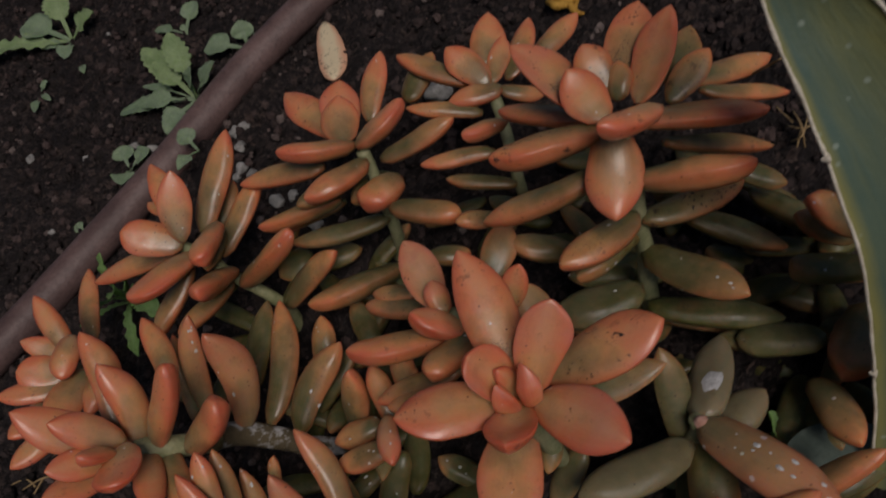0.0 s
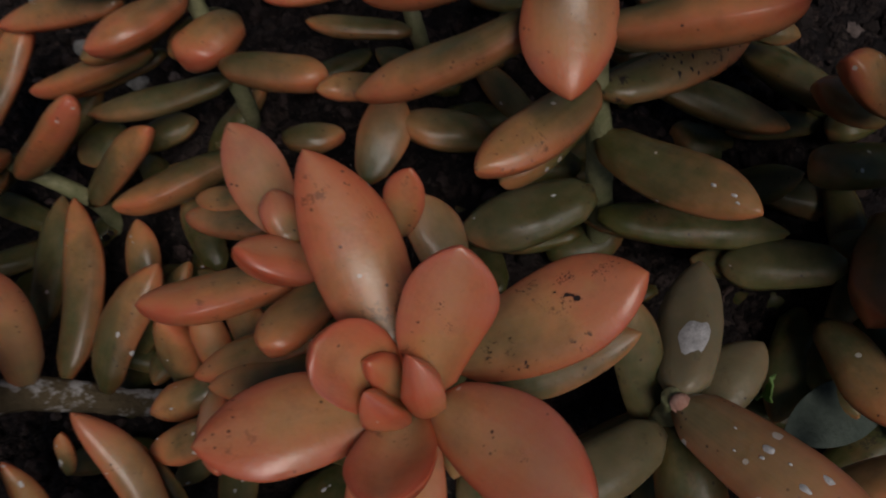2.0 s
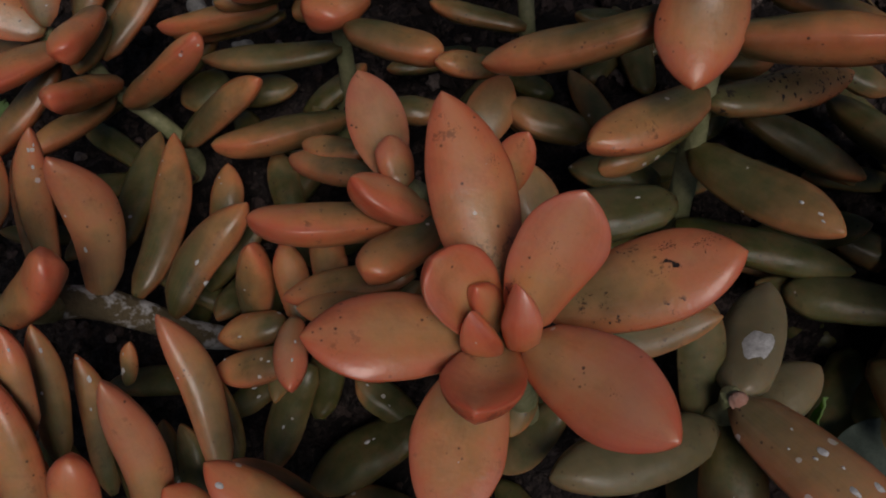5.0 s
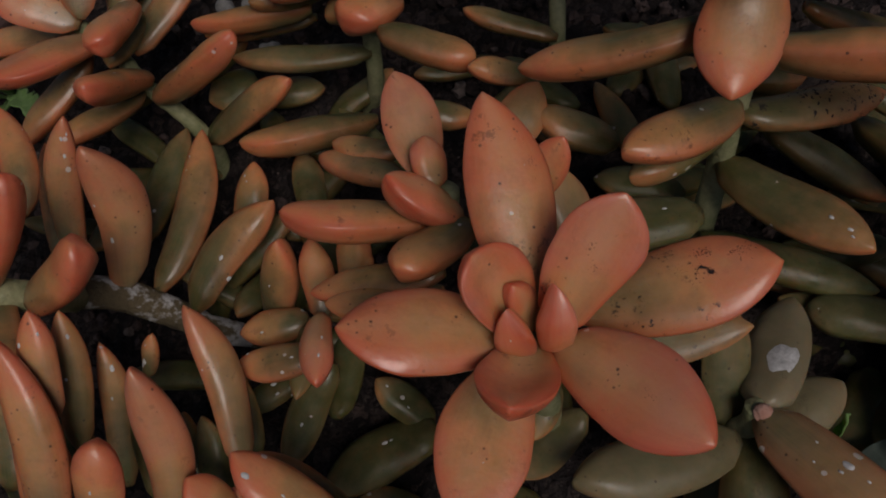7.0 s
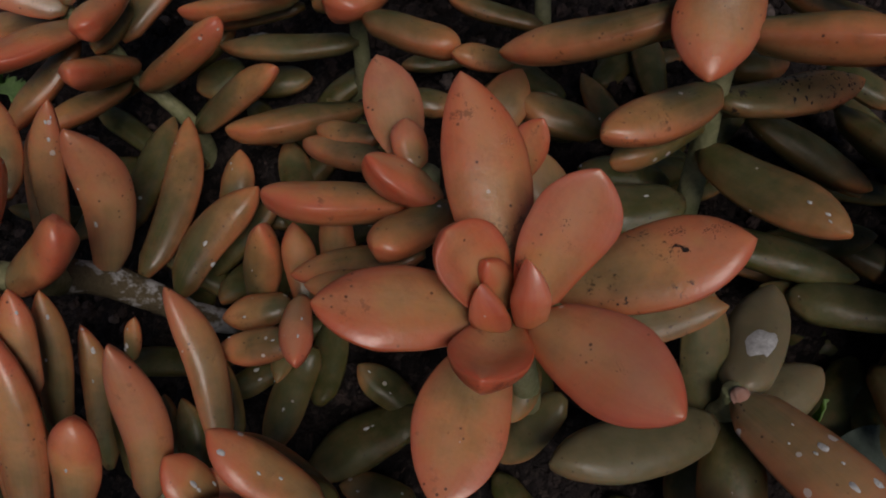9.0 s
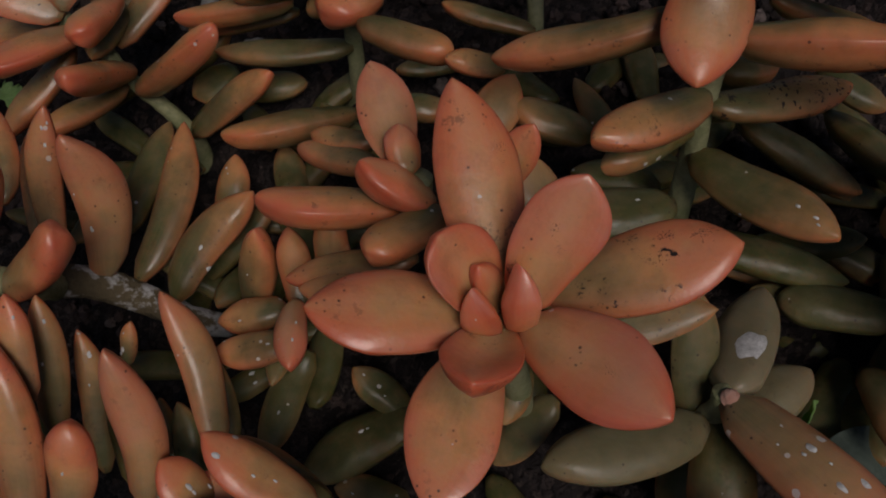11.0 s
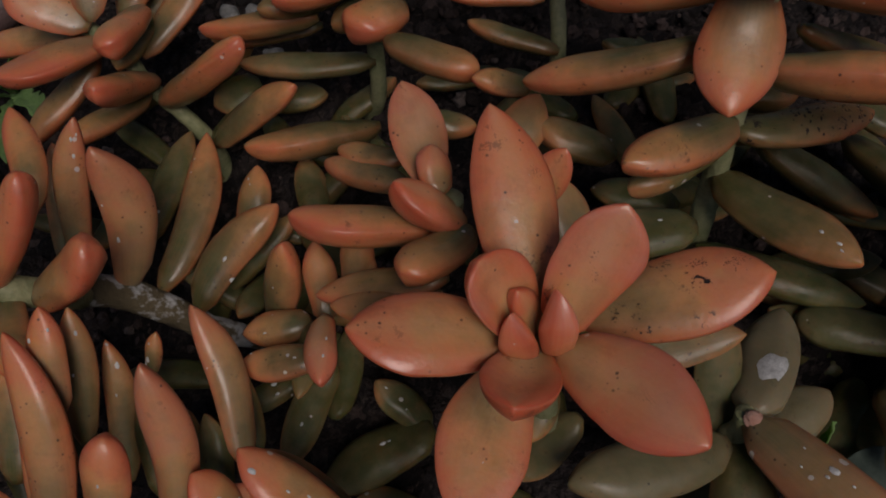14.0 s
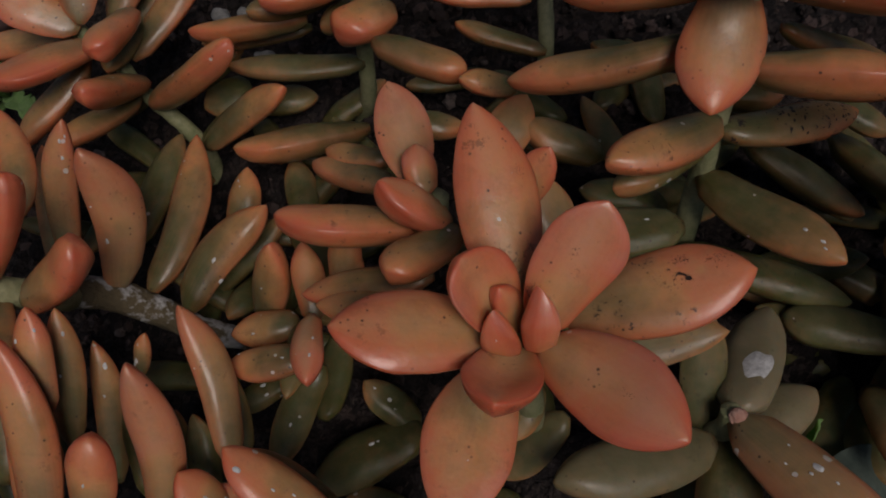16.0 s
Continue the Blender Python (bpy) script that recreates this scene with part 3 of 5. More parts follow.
for i, (s, a, r) in enumerate(((0.42, 0.1, 1.8), (0.44, -0.1, 0.8), (0.64, -0.1, 1.7), (0.66, 0.3, 1.6), (0.73, -0.2, 1.0), (0.55, 0.25, 0.6), (0.35, -0.4, 0.5), (0.28, 0.3, 0.5), (0.85, 0.2, 1.2))):
    lime_spot(ob, s, a, 0.8 * r, i)
leaf(plant, (48, -2, 55), (42.5, -33, 47), 14.5, (-0.14, -0.32, 0.94), 0.30, 0.6, 0, 0, 0.25, 0.15)
leaf(plant, (44, -5, 58), (4, -14, 63), 14.8, (0.20, -0.24, 0.95), 0.08, 0.62, 0, 0, 0.2, 0.15, bloom=0.55)
leaf(plant, (47, -42, 71), (67, -38, 79), 8.2, (-0.32, -0.23, 0.92), 0.60, 0.6, 0, 0, 0.25, 0.15)
leaf(plant, (41, -40, 62), (40, -29, 71), 12.4, (-0.12, -0.64, 0.76), 0.75, 0.55, 0, 1, 0.25, 0.15)
leaf(plant, (30, -6, -8), (38, -10, -7), 6.3, (-0.26, -0.04, 0.97), 0.05, 0.6, 0, 0, 0.25, 0.15)
leaf(plant, (42, -15, -9), (52, -12, -7), 9.6, (-0.16, -0.11, 0.98), 0.05, 0.6, 0, 0, 0.25, 0.15)
leaf(plant, (98, 9, -17), (101, 17, -9), 7.1, (-0.48, -0.54, 0.69), 0.02, 0.6, 0, 0, 0.25, 0.15)
leaf(plant, (36, 6, -4), (44, -3, -4), 8.8, (-0.17, -0.11, 0.98), 0.02, 0.6, 0, 0, 0.25, 0.15)
leaf(plant, (58, -24, -1), (81, -24, 6), 7.0, (-0.29, -0.07, 0.96), 0.05, 0.6, 0, 0, 0.25, 0.15)
leaf(plant, (52, 1, -15), (63, 11, -10), 11.5, (-0.25, -0.22, 0.94), 0.05, 0.6, 0, 0, 0.25, 0.15)
leaf(plant, (23, -6, -6), (6, -12, -9), 14.0, (-0.16, -0.15, 0.98), 0.10, 0.6, 0, 0, 0.25, 0.15)
leaf(plant, (49, 6, 50), (74, -35, 61), 13.0, (-0.24, 0.10, 0.96), 0.08, 0.65, -0.03, 0, 0.31, 0.25)
leaf(plant, (47, 5, 37), (38, -19, 27), 11.6, (-0.32, -0.26, 0.91), 0.12, 0.65, 0.07, 0, 0.35, 0.03)
leaf(plant, (50, 1, 42), (10, -9, 44), 13.0, (-0.04, 0.31, 0.95), 0.36, 0.65, -0.04, 0, 0.36, 0.17)
leaf(plant, (48, -38, 55), (67, -34, 62), 7.0, (-0.31, -0.30, 0.90), 0.21, 0.65, -0.09, 0, 0.25, 0.08)
leaf(plant, (56, -29, 48), (92, -29, 71), 10.5, (-0.30, -0.10, 0.95), 0.46, 0.62, 0, 0, 0.3, 0.3)
plant = shoot((125, 47, 16), "shaded olive green fleshy leaves near the soil")
stem(plant, ((126, 31, 40), (127, 20, 24), (130, 5, -3)), (3, 3, 3), STEM, "green smooth stem")
leaf(plant, (103, 21, 51), (76, 33, 47), 13.1, (-0.26, -0.33, 0.91), 0.00, 0.7, 0, 1, 0.3, 0.15, bloom=0.15)
leaf(plant, (127, 33, 42), (101, 5, 56), 18.1, (0.26, 0.22, 0.94), 0.36, 0.7, 0, 1, 0.2, 0.15)
leaf(plant, (124, 26, 36), (107, 31, 42), 12.3, (0.14, -0.50, 0.86), 0.00, 0.7, 0, 0, 0.25, 0.15)
leaf(plant, (94, 12, 43), (93, -19, 54), 12.3, (-0.28, 0.34, 0.90), 0.38, 0.6, 0, 0, 0.25, 0.15)
leaf(plant, (126, 36, 63), (97, 39, 74), 12.5, (0.27, -0.51, 0.81), 0.00, 0.7, 0, 1, 0.4, 0.15)
leaf(plant, (159, 132, 97), (169, 115, 94), 13.2, (-0.45, -0.40, 0.80), 0.42, 0.6, 0, 0, 0.25, 0.15)
leaf(plant, (142, 68, 37), (125, 66, 39), 11.2, (0.17, -0.40, 0.90), 0.00, 0.65, 0, 0, 0.25, 0.15)
leaf(plant, (139, 69, 30), (125, 84, 42), 10.1, (-0.07, -0.67, 0.74), 0.00, 0.65, 0, 0, 0.25, 0.15)
leaf(plant, (104, 29, 41), (71, 38, 44), 11.0, (0.04, -0.18, 0.98), 0.04, 0.65, -0.03, 0, 0.07, 0.14)
leaf(plant, (96, 21, 25), (94, -11, 35), 11.0, (-0.06, 0.30, 0.95), 0.03, 0.65, -0.01, 0, 0.05, 0.11)
leaf(plant, (136, 44, 48), (108, 46, 59), 10.7, (0.35, -0.06, 0.93), 0.37, 0.65, -0.01, 0, 0.08, 0.27)
leaf(plant, (148, 80, 21), (128, 78, 24), 9.6, (0.15, -0.22, 0.96), 0.48, 0.65, -0.05, 0, 0.09, 0.19)
plant = shoot((73, 69, 10), "green fleshy leaves along an upright shaded stem")
stem(plant, ((49, 63, 133), (52, 63, 112), (53, 63, 90), (55, 64, 71), (54, 60, 52), (56, 63, 14)), (3.4, 3.2, 3.0, 3.4, 3.6, 3.6), STEM, "green smooth stem")
limed(leaf(plant, (54, 63, 75), (75, 24, 87), 13.4, (-0.11, 0.23, 0.97), 0.26, 0.6, 0, 0, 0.25, 0.15), 0)
leaf(plant, (51, 53, 55), (95, 34, 50), 12.4, (0.05, -0.13, 0.99), 0.00, 0.65, 0, 0, 0.25, 0.15)
leaf(plant, (102, 57, 35), (125, 45, 25), 12.4, (0.06, -0.56, 0.82), 0.24, 0.7, 0, 1, 0.25, 0.15)
leaf(plant, (77, 86, 63), (111, 65, 48), 12.4, (0.31, -0.21, 0.93), 0.20, 0.65, 0, 0, 0.25, 0.3)
leaf(plant, (109, 93, 54), (130, 62, 51), 12.9, (0.07, -0.05, 1.00), 0.16, 0.65, 0, 0, 0.25, 0.15)
leaf(plant, (128, 48, 69), (110, 55, 87), 12.6, (0.21, -0.81, 0.55), 0.45, 0.65, 0, 0, 0.25, 0.15)
leaf(plant, (97, 90, 74), (116, 79, 68), 9.1, (-0.08, -0.59, 0.81), 0.16, 0.65, 0, 0, 0.25, 0.15)
limed(leaf(plant, (51, 56, 61), (15, 58, 58), 16.9, (-0.09, -0.43, 0.90), 0.00, 0.62, 0, 0, 0.5, 0.15, bloom=0.15), 7)
specks(leaf(plant, (53, 60, 95), (93, 68, 90), 11.4, (0.11, 0.15, 0.98), 0.34, 0.65, 0, 0, 0.25, 0.8), ((0.45, 0.0, 4, 34, 0.7), (0.75, 0.0, 4, 30, 0.6)), seed=10)
specks(leaf(plant, (51, 59, 100), (20, 42, 106), 13.0, (0.02, 0.30, 0.95), 0.52, 0.62, 0, 0, 0.25, 0.4), ((0.7, 0.0, 4, 14, 0.35), (0.4, 0.1, 5, 14, 0.35)), seed=11)
leaf(plant, (55, 77, 43), (28, 84, 46), 11.5, (-0.03, -0.47, 0.88), 0.00, 0.65, 0, 0, 0.25, 0.15)
leaf(plant, (31, 77, 69), (8, 84, 77), 12.1, (0.31, -0.09, 0.95), 0.24, 0.65, 0, 0, 0.3, 0.15)
leaf(plant, (39, 62, 25), (64, 63, 27), 13.9, (-0.06, -0.40, 0.92), 0.00, 0.65, 0, 0, 0.25, 0.15)
leaf(plant, (39, 50, 17), (66, 46, 18), 13.8, (-0.09, -0.37, 0.92), 0.00, 0.65, 0, 0, 0.25, 0.15)
leaf(plant, (84, 34, 19), (102, 31, 22), 13.1, (-0.19, -0.33, 0.92), 0.00, 0.65, 0, 0, 0.25, 0.15)
leaf(plant, (106, 33, 16), (90, 23, 15), 12.7, (0.04, -0.17, 0.99), 0.00, 0.65, 0, 0, 0.25, 0.15)
leaf(plant, (108, 76, 22), (88, 87, 33), 14.3, (0.09, -0.64, 0.77), 0.00, 0.65, 0, 0, 0.25, 0.15)
leaf(plant, (65, 87, 81), (85, 91, 78), 12.9, (0.23, -0.46, 0.86), 0.24, 0.65, 0, 0, 0.25, 0.15)
leaf(plant, (50, 62, 41), (93, 40, 38), 10.8, (-0.27, -0.63, 0.73), 0.29, 0.65, 0.10, 0, 0.26, 0.06)
leaf(plant, (82, 94, 52), (118, 72, 34), 10.6, (0.38, -0.11, 0.92), 0.01, 0.65, -0.05, 0, 0.10, 0.06)
leaf(plant, (132, 55, 56), (110, 61, 72), 10.8, (0.18, -0.83, 0.53), 0.40, 0.65, 0.07, 0, 0.29, 0.01)
leaf(plant, (104, 101, 57), (125, 86, 48), 7.8, (0.09, -0.44, 0.89), 0.13, 0.65, 0.03, 0, 0.33, 0.16)
leaf(plant, (56, 64, 46), (20, 65, 43), 13.0, (-0.09, -0.54, 0.84), 0.03, 0.65, -0.02, 0, 0.25, 0.23)
leaf(plant, (52, 69, 83), (91, 77, 76), 9.5, (0.23, -0.44, 0.87), 0.13, 0.65, -0.06, 0, 0.06, 0.18)
leaf(plant, (58, 69, 83), (26, 50, 87), 11.3, (0.07, 0.08, 0.99), 0.11, 0.65, -0.03, 0, 0.36, 0.23)
leaf(plant, (61, 88, 30), (34, 96, 34), 9.8, (0.12, -0.07, 0.99), 0.02, 0.65, -0.03, 0, 0.31, 0.16)
leaf(plant, (71, 97, 63), (93, 98, 58), 10.9, (0.25, -0.48, 0.84), 0.26, 0.65, -0.04, 0, 0.03, 0.12)
plant = shoot((57, 72, 131), "big orange rosette with soil-stained leaves on a tall stem")
specks(leaf(plant, (53, 76, 140), (71, 105, 149), 17.0, (0.02, -0.31, 0.95), 0.72, 0.44, 0.04, 0, 0.25, 1, cup=0.15), ((0.25, 0.3, 2.5, 120, 0.5), (0.45, 0.1, 2.0, 50, 0.4)), seed=8)
leaf(plant, (57, 68, 139), (77, 92, 153), 13.5, (-0.45, -0.30, 0.84), 0.80, 0.5, 0.08, 0, 0.25, 0.3, cup=0.3)
leaf(plant, (71, 77, 131), (87, 101, 136), 12.6, (0.02, -0.22, 0.97), 0.35, 0.45, 0, 0, 0.25, 0.4)
leaf(plant, (68, 72, 132), (86, 83, 139), 10.4, (-0.04, -0.45, 0.89), 0.50, 0.5, 0, 0, 0.25, 0.4)
leaf(plant, (83, 94, 119), (119, 105, 109), 9.2, (0.36, -0.48, 0.80), 0.53, 0.6, 0, 0, 0.25, 0.4)
leaf(plant, (85, 88, 119), (118, 88, 105), 7.1, (0.29, -0.64, 0.71), 0.53, 0.6, 0, 0, 0.25, 0.4)
leaf(plant, (50, 76, 140), (47, 89, 151), 12.1, (-0.14, -0.65, 0.74), 0.70, 0.5, 0, 0, 0.25, 0.4)
specks(leaf(plant, (43, 72, 137), (27, 106, 147), 15.0, (0.25, -0.42, 0.87), 0.80, 0.48, 0.06, 0, 0.25, 0.4, cup=0.45), ((0.4, 0.2, 1.5, 16, 0.5), (0.65, 0.1, 1.0, 9, 0.4), (0.5, 0, 6, 14, 0.18)), seed=7)
leaf(plant, (46, 65, 139), (39.5, 82, 149), 15.0, (0.05, -0.55, 0.83), 0.84, 0.5, 0.18, 0, 0.25, 0.4)
leaf(plant, (52, 72, 139), (56, 82, 146), 7.8, (-0.13, -0.49, 0.86), 0.53, 0.6, 0, 0, 0.25, 0.4)
leaf(plant, (61, 59, 143), (39, 50, 151), 9.2, (0.24, 0.28, 0.93), 0.79, 0.7, 0.1, 0, 0.25, 0.4)
leaf(plant, (55, 68, 133), (93, 55, 133), 13.6, (-0.05, -0.08, 1.00), 0.72, 0.55, -0.05, 0, 0.25, 0.4)
leaf(plant, (66, 72, 116), (106, 74, 96), 8.1, (0.45, -0.04, 0.89), 0.44, 0.65, 0, 0, 0.25, 0.4)
leaf(plant, (50, 55, 121), (83, 41, 128), 11.7, (-0.12, 0.18, 0.98), 0.53, 0.7, 0, 0, 0.25, 0.4)
specks(leaf(plant, (46, 68, 134), (8, 65, 138), 13.0, (0.15, -0.25, 0.96), 0.66, 0.6, 0, 0, 0.25, 1), ((0.4, -0.2, 3, 26, 0.6), (0.7, 0.0, 3, 22, 0.6), (0.5, 0, 9, 26, 0.25)), seed=9)
leaf(plant, (47, 80, 128), (18, 109, 119), 10.5, (-0.51, -0.29, 0.81), 0.66, 0.6, 0, 0, 0.25, 0.4)
specks(leaf(plant, (47, 66, 136), (39.6, 41.5, 119.6), 18.5, (-0.10, -0.55, 0.83), 0.72, 0.5, 0.06, 0, 0.25, 0.1, cup=-0.25, peak=0.52), ((0.5, 0.1, 0.5, 3, 0.3), (0.5, 0, 7, 10, 0.14)), seed=6)
leaf(plant, (43, 63, 121), (1, 69, 107), 11.5, (-0.29, 0.15, 0.94), 0.48, 0.65, 0, 0, 0.25, 0.4)
plant = shoot((23, 149, 73), "small orange-red rosette standing before bare soil")
stem(plant, ((22, 156, 93), (22, 143, 84), (21, 123, 72), (22, 126, 54)), (2.6, 2.6, 2.6, 2.6), STEM, "green smooth stem")
leaf(plant, (22, 160, 94), (31, 192, 107), 16.4, (0.02, -0.37, 0.93), 0.70, 0.45, 0, 0, 0.25, 0.15)
leaf(plant, (23, 158, 95), (34, 179, 102), 9.8, (0.09, -0.38, 0.92), 0.70, 0.5, 0, 0, 0.25, 0.15)
leaf(plant, (30, 161, 92), (48, 189, 100), 11.0, (0.13, -0.35, 0.93), 0.65, 0.55, 0, 0, 0.25, 0.15)
leaf(plant, (42, 171, 90), (70, 188, 95), 9.6, (0.15, -0.51, 0.85), 0.62, 0.6, 0, 0, 0.25, 0.15)
leaf(plant, (21, 157, 95), (8, 176, 107), 14.1, (-0.09, -0.56, 0.82), 0.75, 0.5, 0, 0, 0.25, 0.15)
leaf(plant, (16, 165, 93), (-14, 186, 104), 11.5, (0.20, -0.20, 0.96), 0.57, 0.6, 0, 0, 0.25, 0.15)
leaf(plant, (26, 154, 94), (2, 155, 94), 10.6, (0.00, -0.06, 1.00), 0.70, 0.6, 0, 0, 0.25, 0.15)
leaf(plant, (15, 148, 89), (-16, 157, 97), 7.7, (0.01, -0.62, 0.78), 0.48, 0.65, 0, 0, 0.25, 0.15)
leaf(plant, (25, 155, 93), (43, 152, 85), 7.8, (0.15, -0.68, 0.72), 0.57, 0.6, 0, 0, 0.25, 0.15)
leaf(plant, (22, 127, 99), (3, 119, 105), 8.9, (0.27, 0.08, 0.96), 0.62, 0.65, 0, 0, 0.25, 0.15)
leaf(plant, (14, 117, 94), (-16, 121, 95), 8.1, (0.05, -0.01, 1.00), 0.57, 0.65, 0, 0, 0.25, 0.15)
leaf(plant, (19, 112, 78), (-8, 122, 83), 7.8, (0.16, -0.09, 0.98), 0.31, 0.65, 0, 0, 0.25, 0.15)
plant = shoot((-40, 145, 27), "orange-red rosette with slender leaves beside a fallen leaf")
stem(plant, ((-39, 147, 90), (-38, 144, 74), (-38, 141, 55), (-39, 141, 35), (-47, 152, 8)), (2.8, 2.8, 2.8, 3, 3), STEM, "green smooth stem")
leaf(plant, (-47, 162, 88), (-70, 200, 94), 15.5, (-0.15, -0.25, 0.96), 0.80, 0.5, 0, 0, 0.25, 0.3)
leaf(plant, (-47, 159, 89), (-42, 189, 99), 18.7, (0.15, -0.32, 0.93), 0.80, 0.45, 0, 0, 0.25, 0.15)
leaf(plant, (-46, 154, 91), (-44, 178, 99), 17.4, (0.12, -0.34, 0.93), 0.70, 0.5, 0.1, 0, 0.25, 0.15)
leaf(plant, (-33, 161, 93), (-20, 189, 107), 11.0, (0.14, -0.49, 0.86), 0.70, 0.55, 0, 0, 0.25, 0.15)
leaf(plant, (-41, 147, 93), (-16, 156, 103), 12.5, (-0.26, -0.33, 0.91), 0.70, 0.6, 0, 0, 0.25, 0.15)
leaf(plant, (-41, 149, 93), (-73, 147, 103), 11.0, (0.30, -0.05, 0.95), 0.66, 0.65, 0, 0, 0.25, 0.15)
leaf(plant, (-32, 139, 89), (2, 136, 101), 10.3, (-0.31, -0.05, 0.95), 0.53, 0.65, 0, 0, 0.25, 0.15)
leaf(plant, (-38, 141, 89), (-66, 126, 92), 13.7, (0.13, -0.05, 0.99), 0.66, 0.6, 0, 0, 0.25, 0.15)
leaf(plant, (-58, 151, 85), (-99, 162, 80), 11.1, (-0.11, 0.02, 0.99), 0.62, 0.65, 0, 0, 0.25, 0.15)
leaf(plant, (-55, 139, 75), (-95, 142, 70), 10.0, (-0.13, 0.00, 0.99), 0.48, 0.65, 0, 0, 0.25, 0.15)
leaf(plant, (-27, 136, 80), (-45, 124, 82), 15.8, (0.21, -0.14, 0.97), 0.62, 0.65, 0, 1, 0.4, 0.15)
leaf(plant, (-33, 116, 83), (-6, 103, 80), 11.8, (0.21, 0.21, 0.95), 0.44, 0.7, 0, 1, 0.3, 0.15)
leaf(plant, (8, 94, 81), (-9, 93, 87), 7.9, (0.29, -0.54, 0.79), 0.44, 0.7, 0, 0, 0.25, 0.15)
leaf(plant, (-38, 139, 55), (-86, 143, 54), 10.9, (-0.03, -0.14, 0.99), 0.12, 0.65, 0, 0, 0.2, 0.15, bloom=0.18)
leaf(plant, (-15, 169, 91), (2, 189, 98), 11.7, (0.20, -0.44, 0.87), 0.44, 0.6, 0, 0, 0.25, 0.15)
leaf(plant, (-82, 146, 32), (-58, 147, 33), 12.0, (-0.04, -0.54, 0.84), 0.10, 0.65, 0, 0, 0.25, 0.15)
leaf(plant, (-42, 152, 79), (-73, 136, 81), 11.8, (0.36, -0.59, 0.72), 0.08, 0.65, 0.09, 0, 0.04, 0.03)
leaf(plant, (-56, 152, 61), (-96, 154, 55), 8.4, (-0.13, -0.76, 0.64), 0.26, 0.65, -0.04, 0, 0.33, 0.13)
leaf(plant, (-31, 150, 69), (-51, 138, 72), 13.0, (0.12, 0.04, 0.99), 0.16, 0.65, -0.10, 0, 0.07, 0.19)
plant = shoot((-112, 144, 11), "orange rosette with long upright leaves beside the pipe")
stem(plant, ((-132, 145, 72), (-123, 143, 59), (-117, 141, 45), (-106, 137, 30), (-101, 136, 13), (-104, 130, -9)), (2.8, 2.8, 2.6, 3, 3, 3), STEM, "green smooth stem")
leaf(plant, (-132, 153, 72), (-143, 193, 84), 12.7, (0.19, -0.24, 0.95), 0.75, 0.45, 0, 0, 0.25, 0.15)
leaf(plant, (-128, 141, 76), (-122, 160, 101), 14.9, (0.23, -0.80, 0.55), 0.75, 0.45, 0, 0, 0.25, 0.15)
leaf(plant, (-129, 141, 74), (-152, 147, 87), 16.5, (0.32, -0.56, 0.77), 0.75, 0.5, 0, 1, 0.25, 0.15)
leaf(plant, (-137, 166, 70), (-151, 183, 70), 7.0, (-0.14, -0.11, 0.98), 0.66, 0.6, 0, 0, 0.25, 0.15)
leaf(plant, (-122, 151, 69), (-100, 188, 93), 13.1, (0.22, -0.62, 0.75), 0.62, 0.6, 0, 0, 0.25, 0.15)
leaf(plant, (-123, 155, 59), (-107, 180, 70), 9.7, (0.27, -0.52, 0.81), 0.48, 0.6, 0, 0, 0.25, 0.15)
leaf(plant, (-117, 142, 60), (-90, 168, 78), 11.4, (0.14, -0.65, 0.74), 0.57, 0.6, 0, 0, 0.25, 0.15)
leaf(plant, (-111, 144, 78), (-117, 118, 84), 12.3, (0.10, 0.20, 0.97), 0.70, 0.65, 0, 1, 0.25, 0.15)
leaf(plant, (-138, 150, 64), (-188, 161, 50), 11.2, (-0.33, -0.52, 0.79), 0.70, 0.6, 0, 0, 0.25, 0.15)
leaf(plant, (-124, 138, 71), (-152, 117, 76), 16.2, (0.26, -0.08, 0.96), 0.75, 0.55, 0, 1, 0.25, 0.15)
leaf(plant, (-116, 142, 50), (-119, 105, 80), 12.4, (0.06, 0.63, 0.78), 0.57, 0.65, 0, 1, 0.25, 0.15)
leaf(plant, (-115, 138, 43), (-78, 126, 78), 12.5, (-0.71, -0.31, 0.63), 0.53, 0.65, 0, 1, 0.25, 0.15)
leaf(plant, (-131, 142, 62), (-155, 116, 47), 10.8, (0.21, -0.60, 0.77), 0.53, 0.65, 0, 0, 0.25, 0.15)
leaf(plant, (-119, 140, 45), (-141, 111, 52), 10.3, (0.53, -0.22, 0.82), 0.44, 0.65, 0, 0, 0.25, 0.15)
leaf(plant, (-98, 127, 31), (-65, 127, 57), 11.5, (-0.46, -0.68, 0.58), 0.44, 0.65, 0, 0, 0.25, 0.15)
leaf(plant, (-38, 119, 44), (-82, 108, 49), 13.5, (0.11, 0.00, 0.99), 0.37, 0.65, 0, 0, 0.3, 0.15)
leaf(plant, (-82, 150, 38), (-99, 142, 35), 15.2, (0.10, -0.57, 0.82), 0.15, 0.6, 0, 0, 0.25, 0.15)
leaf(plant, (-51, 128, 16), (-74, 138, 24), 12.6, (0.09, -0.48, 0.87), 0.10, 0.65, 0, 0, 0.25, 0.15)
leaf(plant, (-114, 154, 67), (-123, 133, 63), 10.6, (0.21, -0.24, 0.95), 0.14, 0.65, -0.10, 0, 0.02, 0.27)
leaf(plant, (-120, 154, 34), (-135, 136, 39), 10.8, (0.50, -0.20, 0.84), 0.06, 0.65, -0.05, 0, 0.24, 0.30)
leaf(plant, (-118, 151, 30), (-83, 157, 51), 10.8, (-0.50, -0.07, 0.86), 0.09, 0.65, -0.03, 0, 0.25, 0.03)
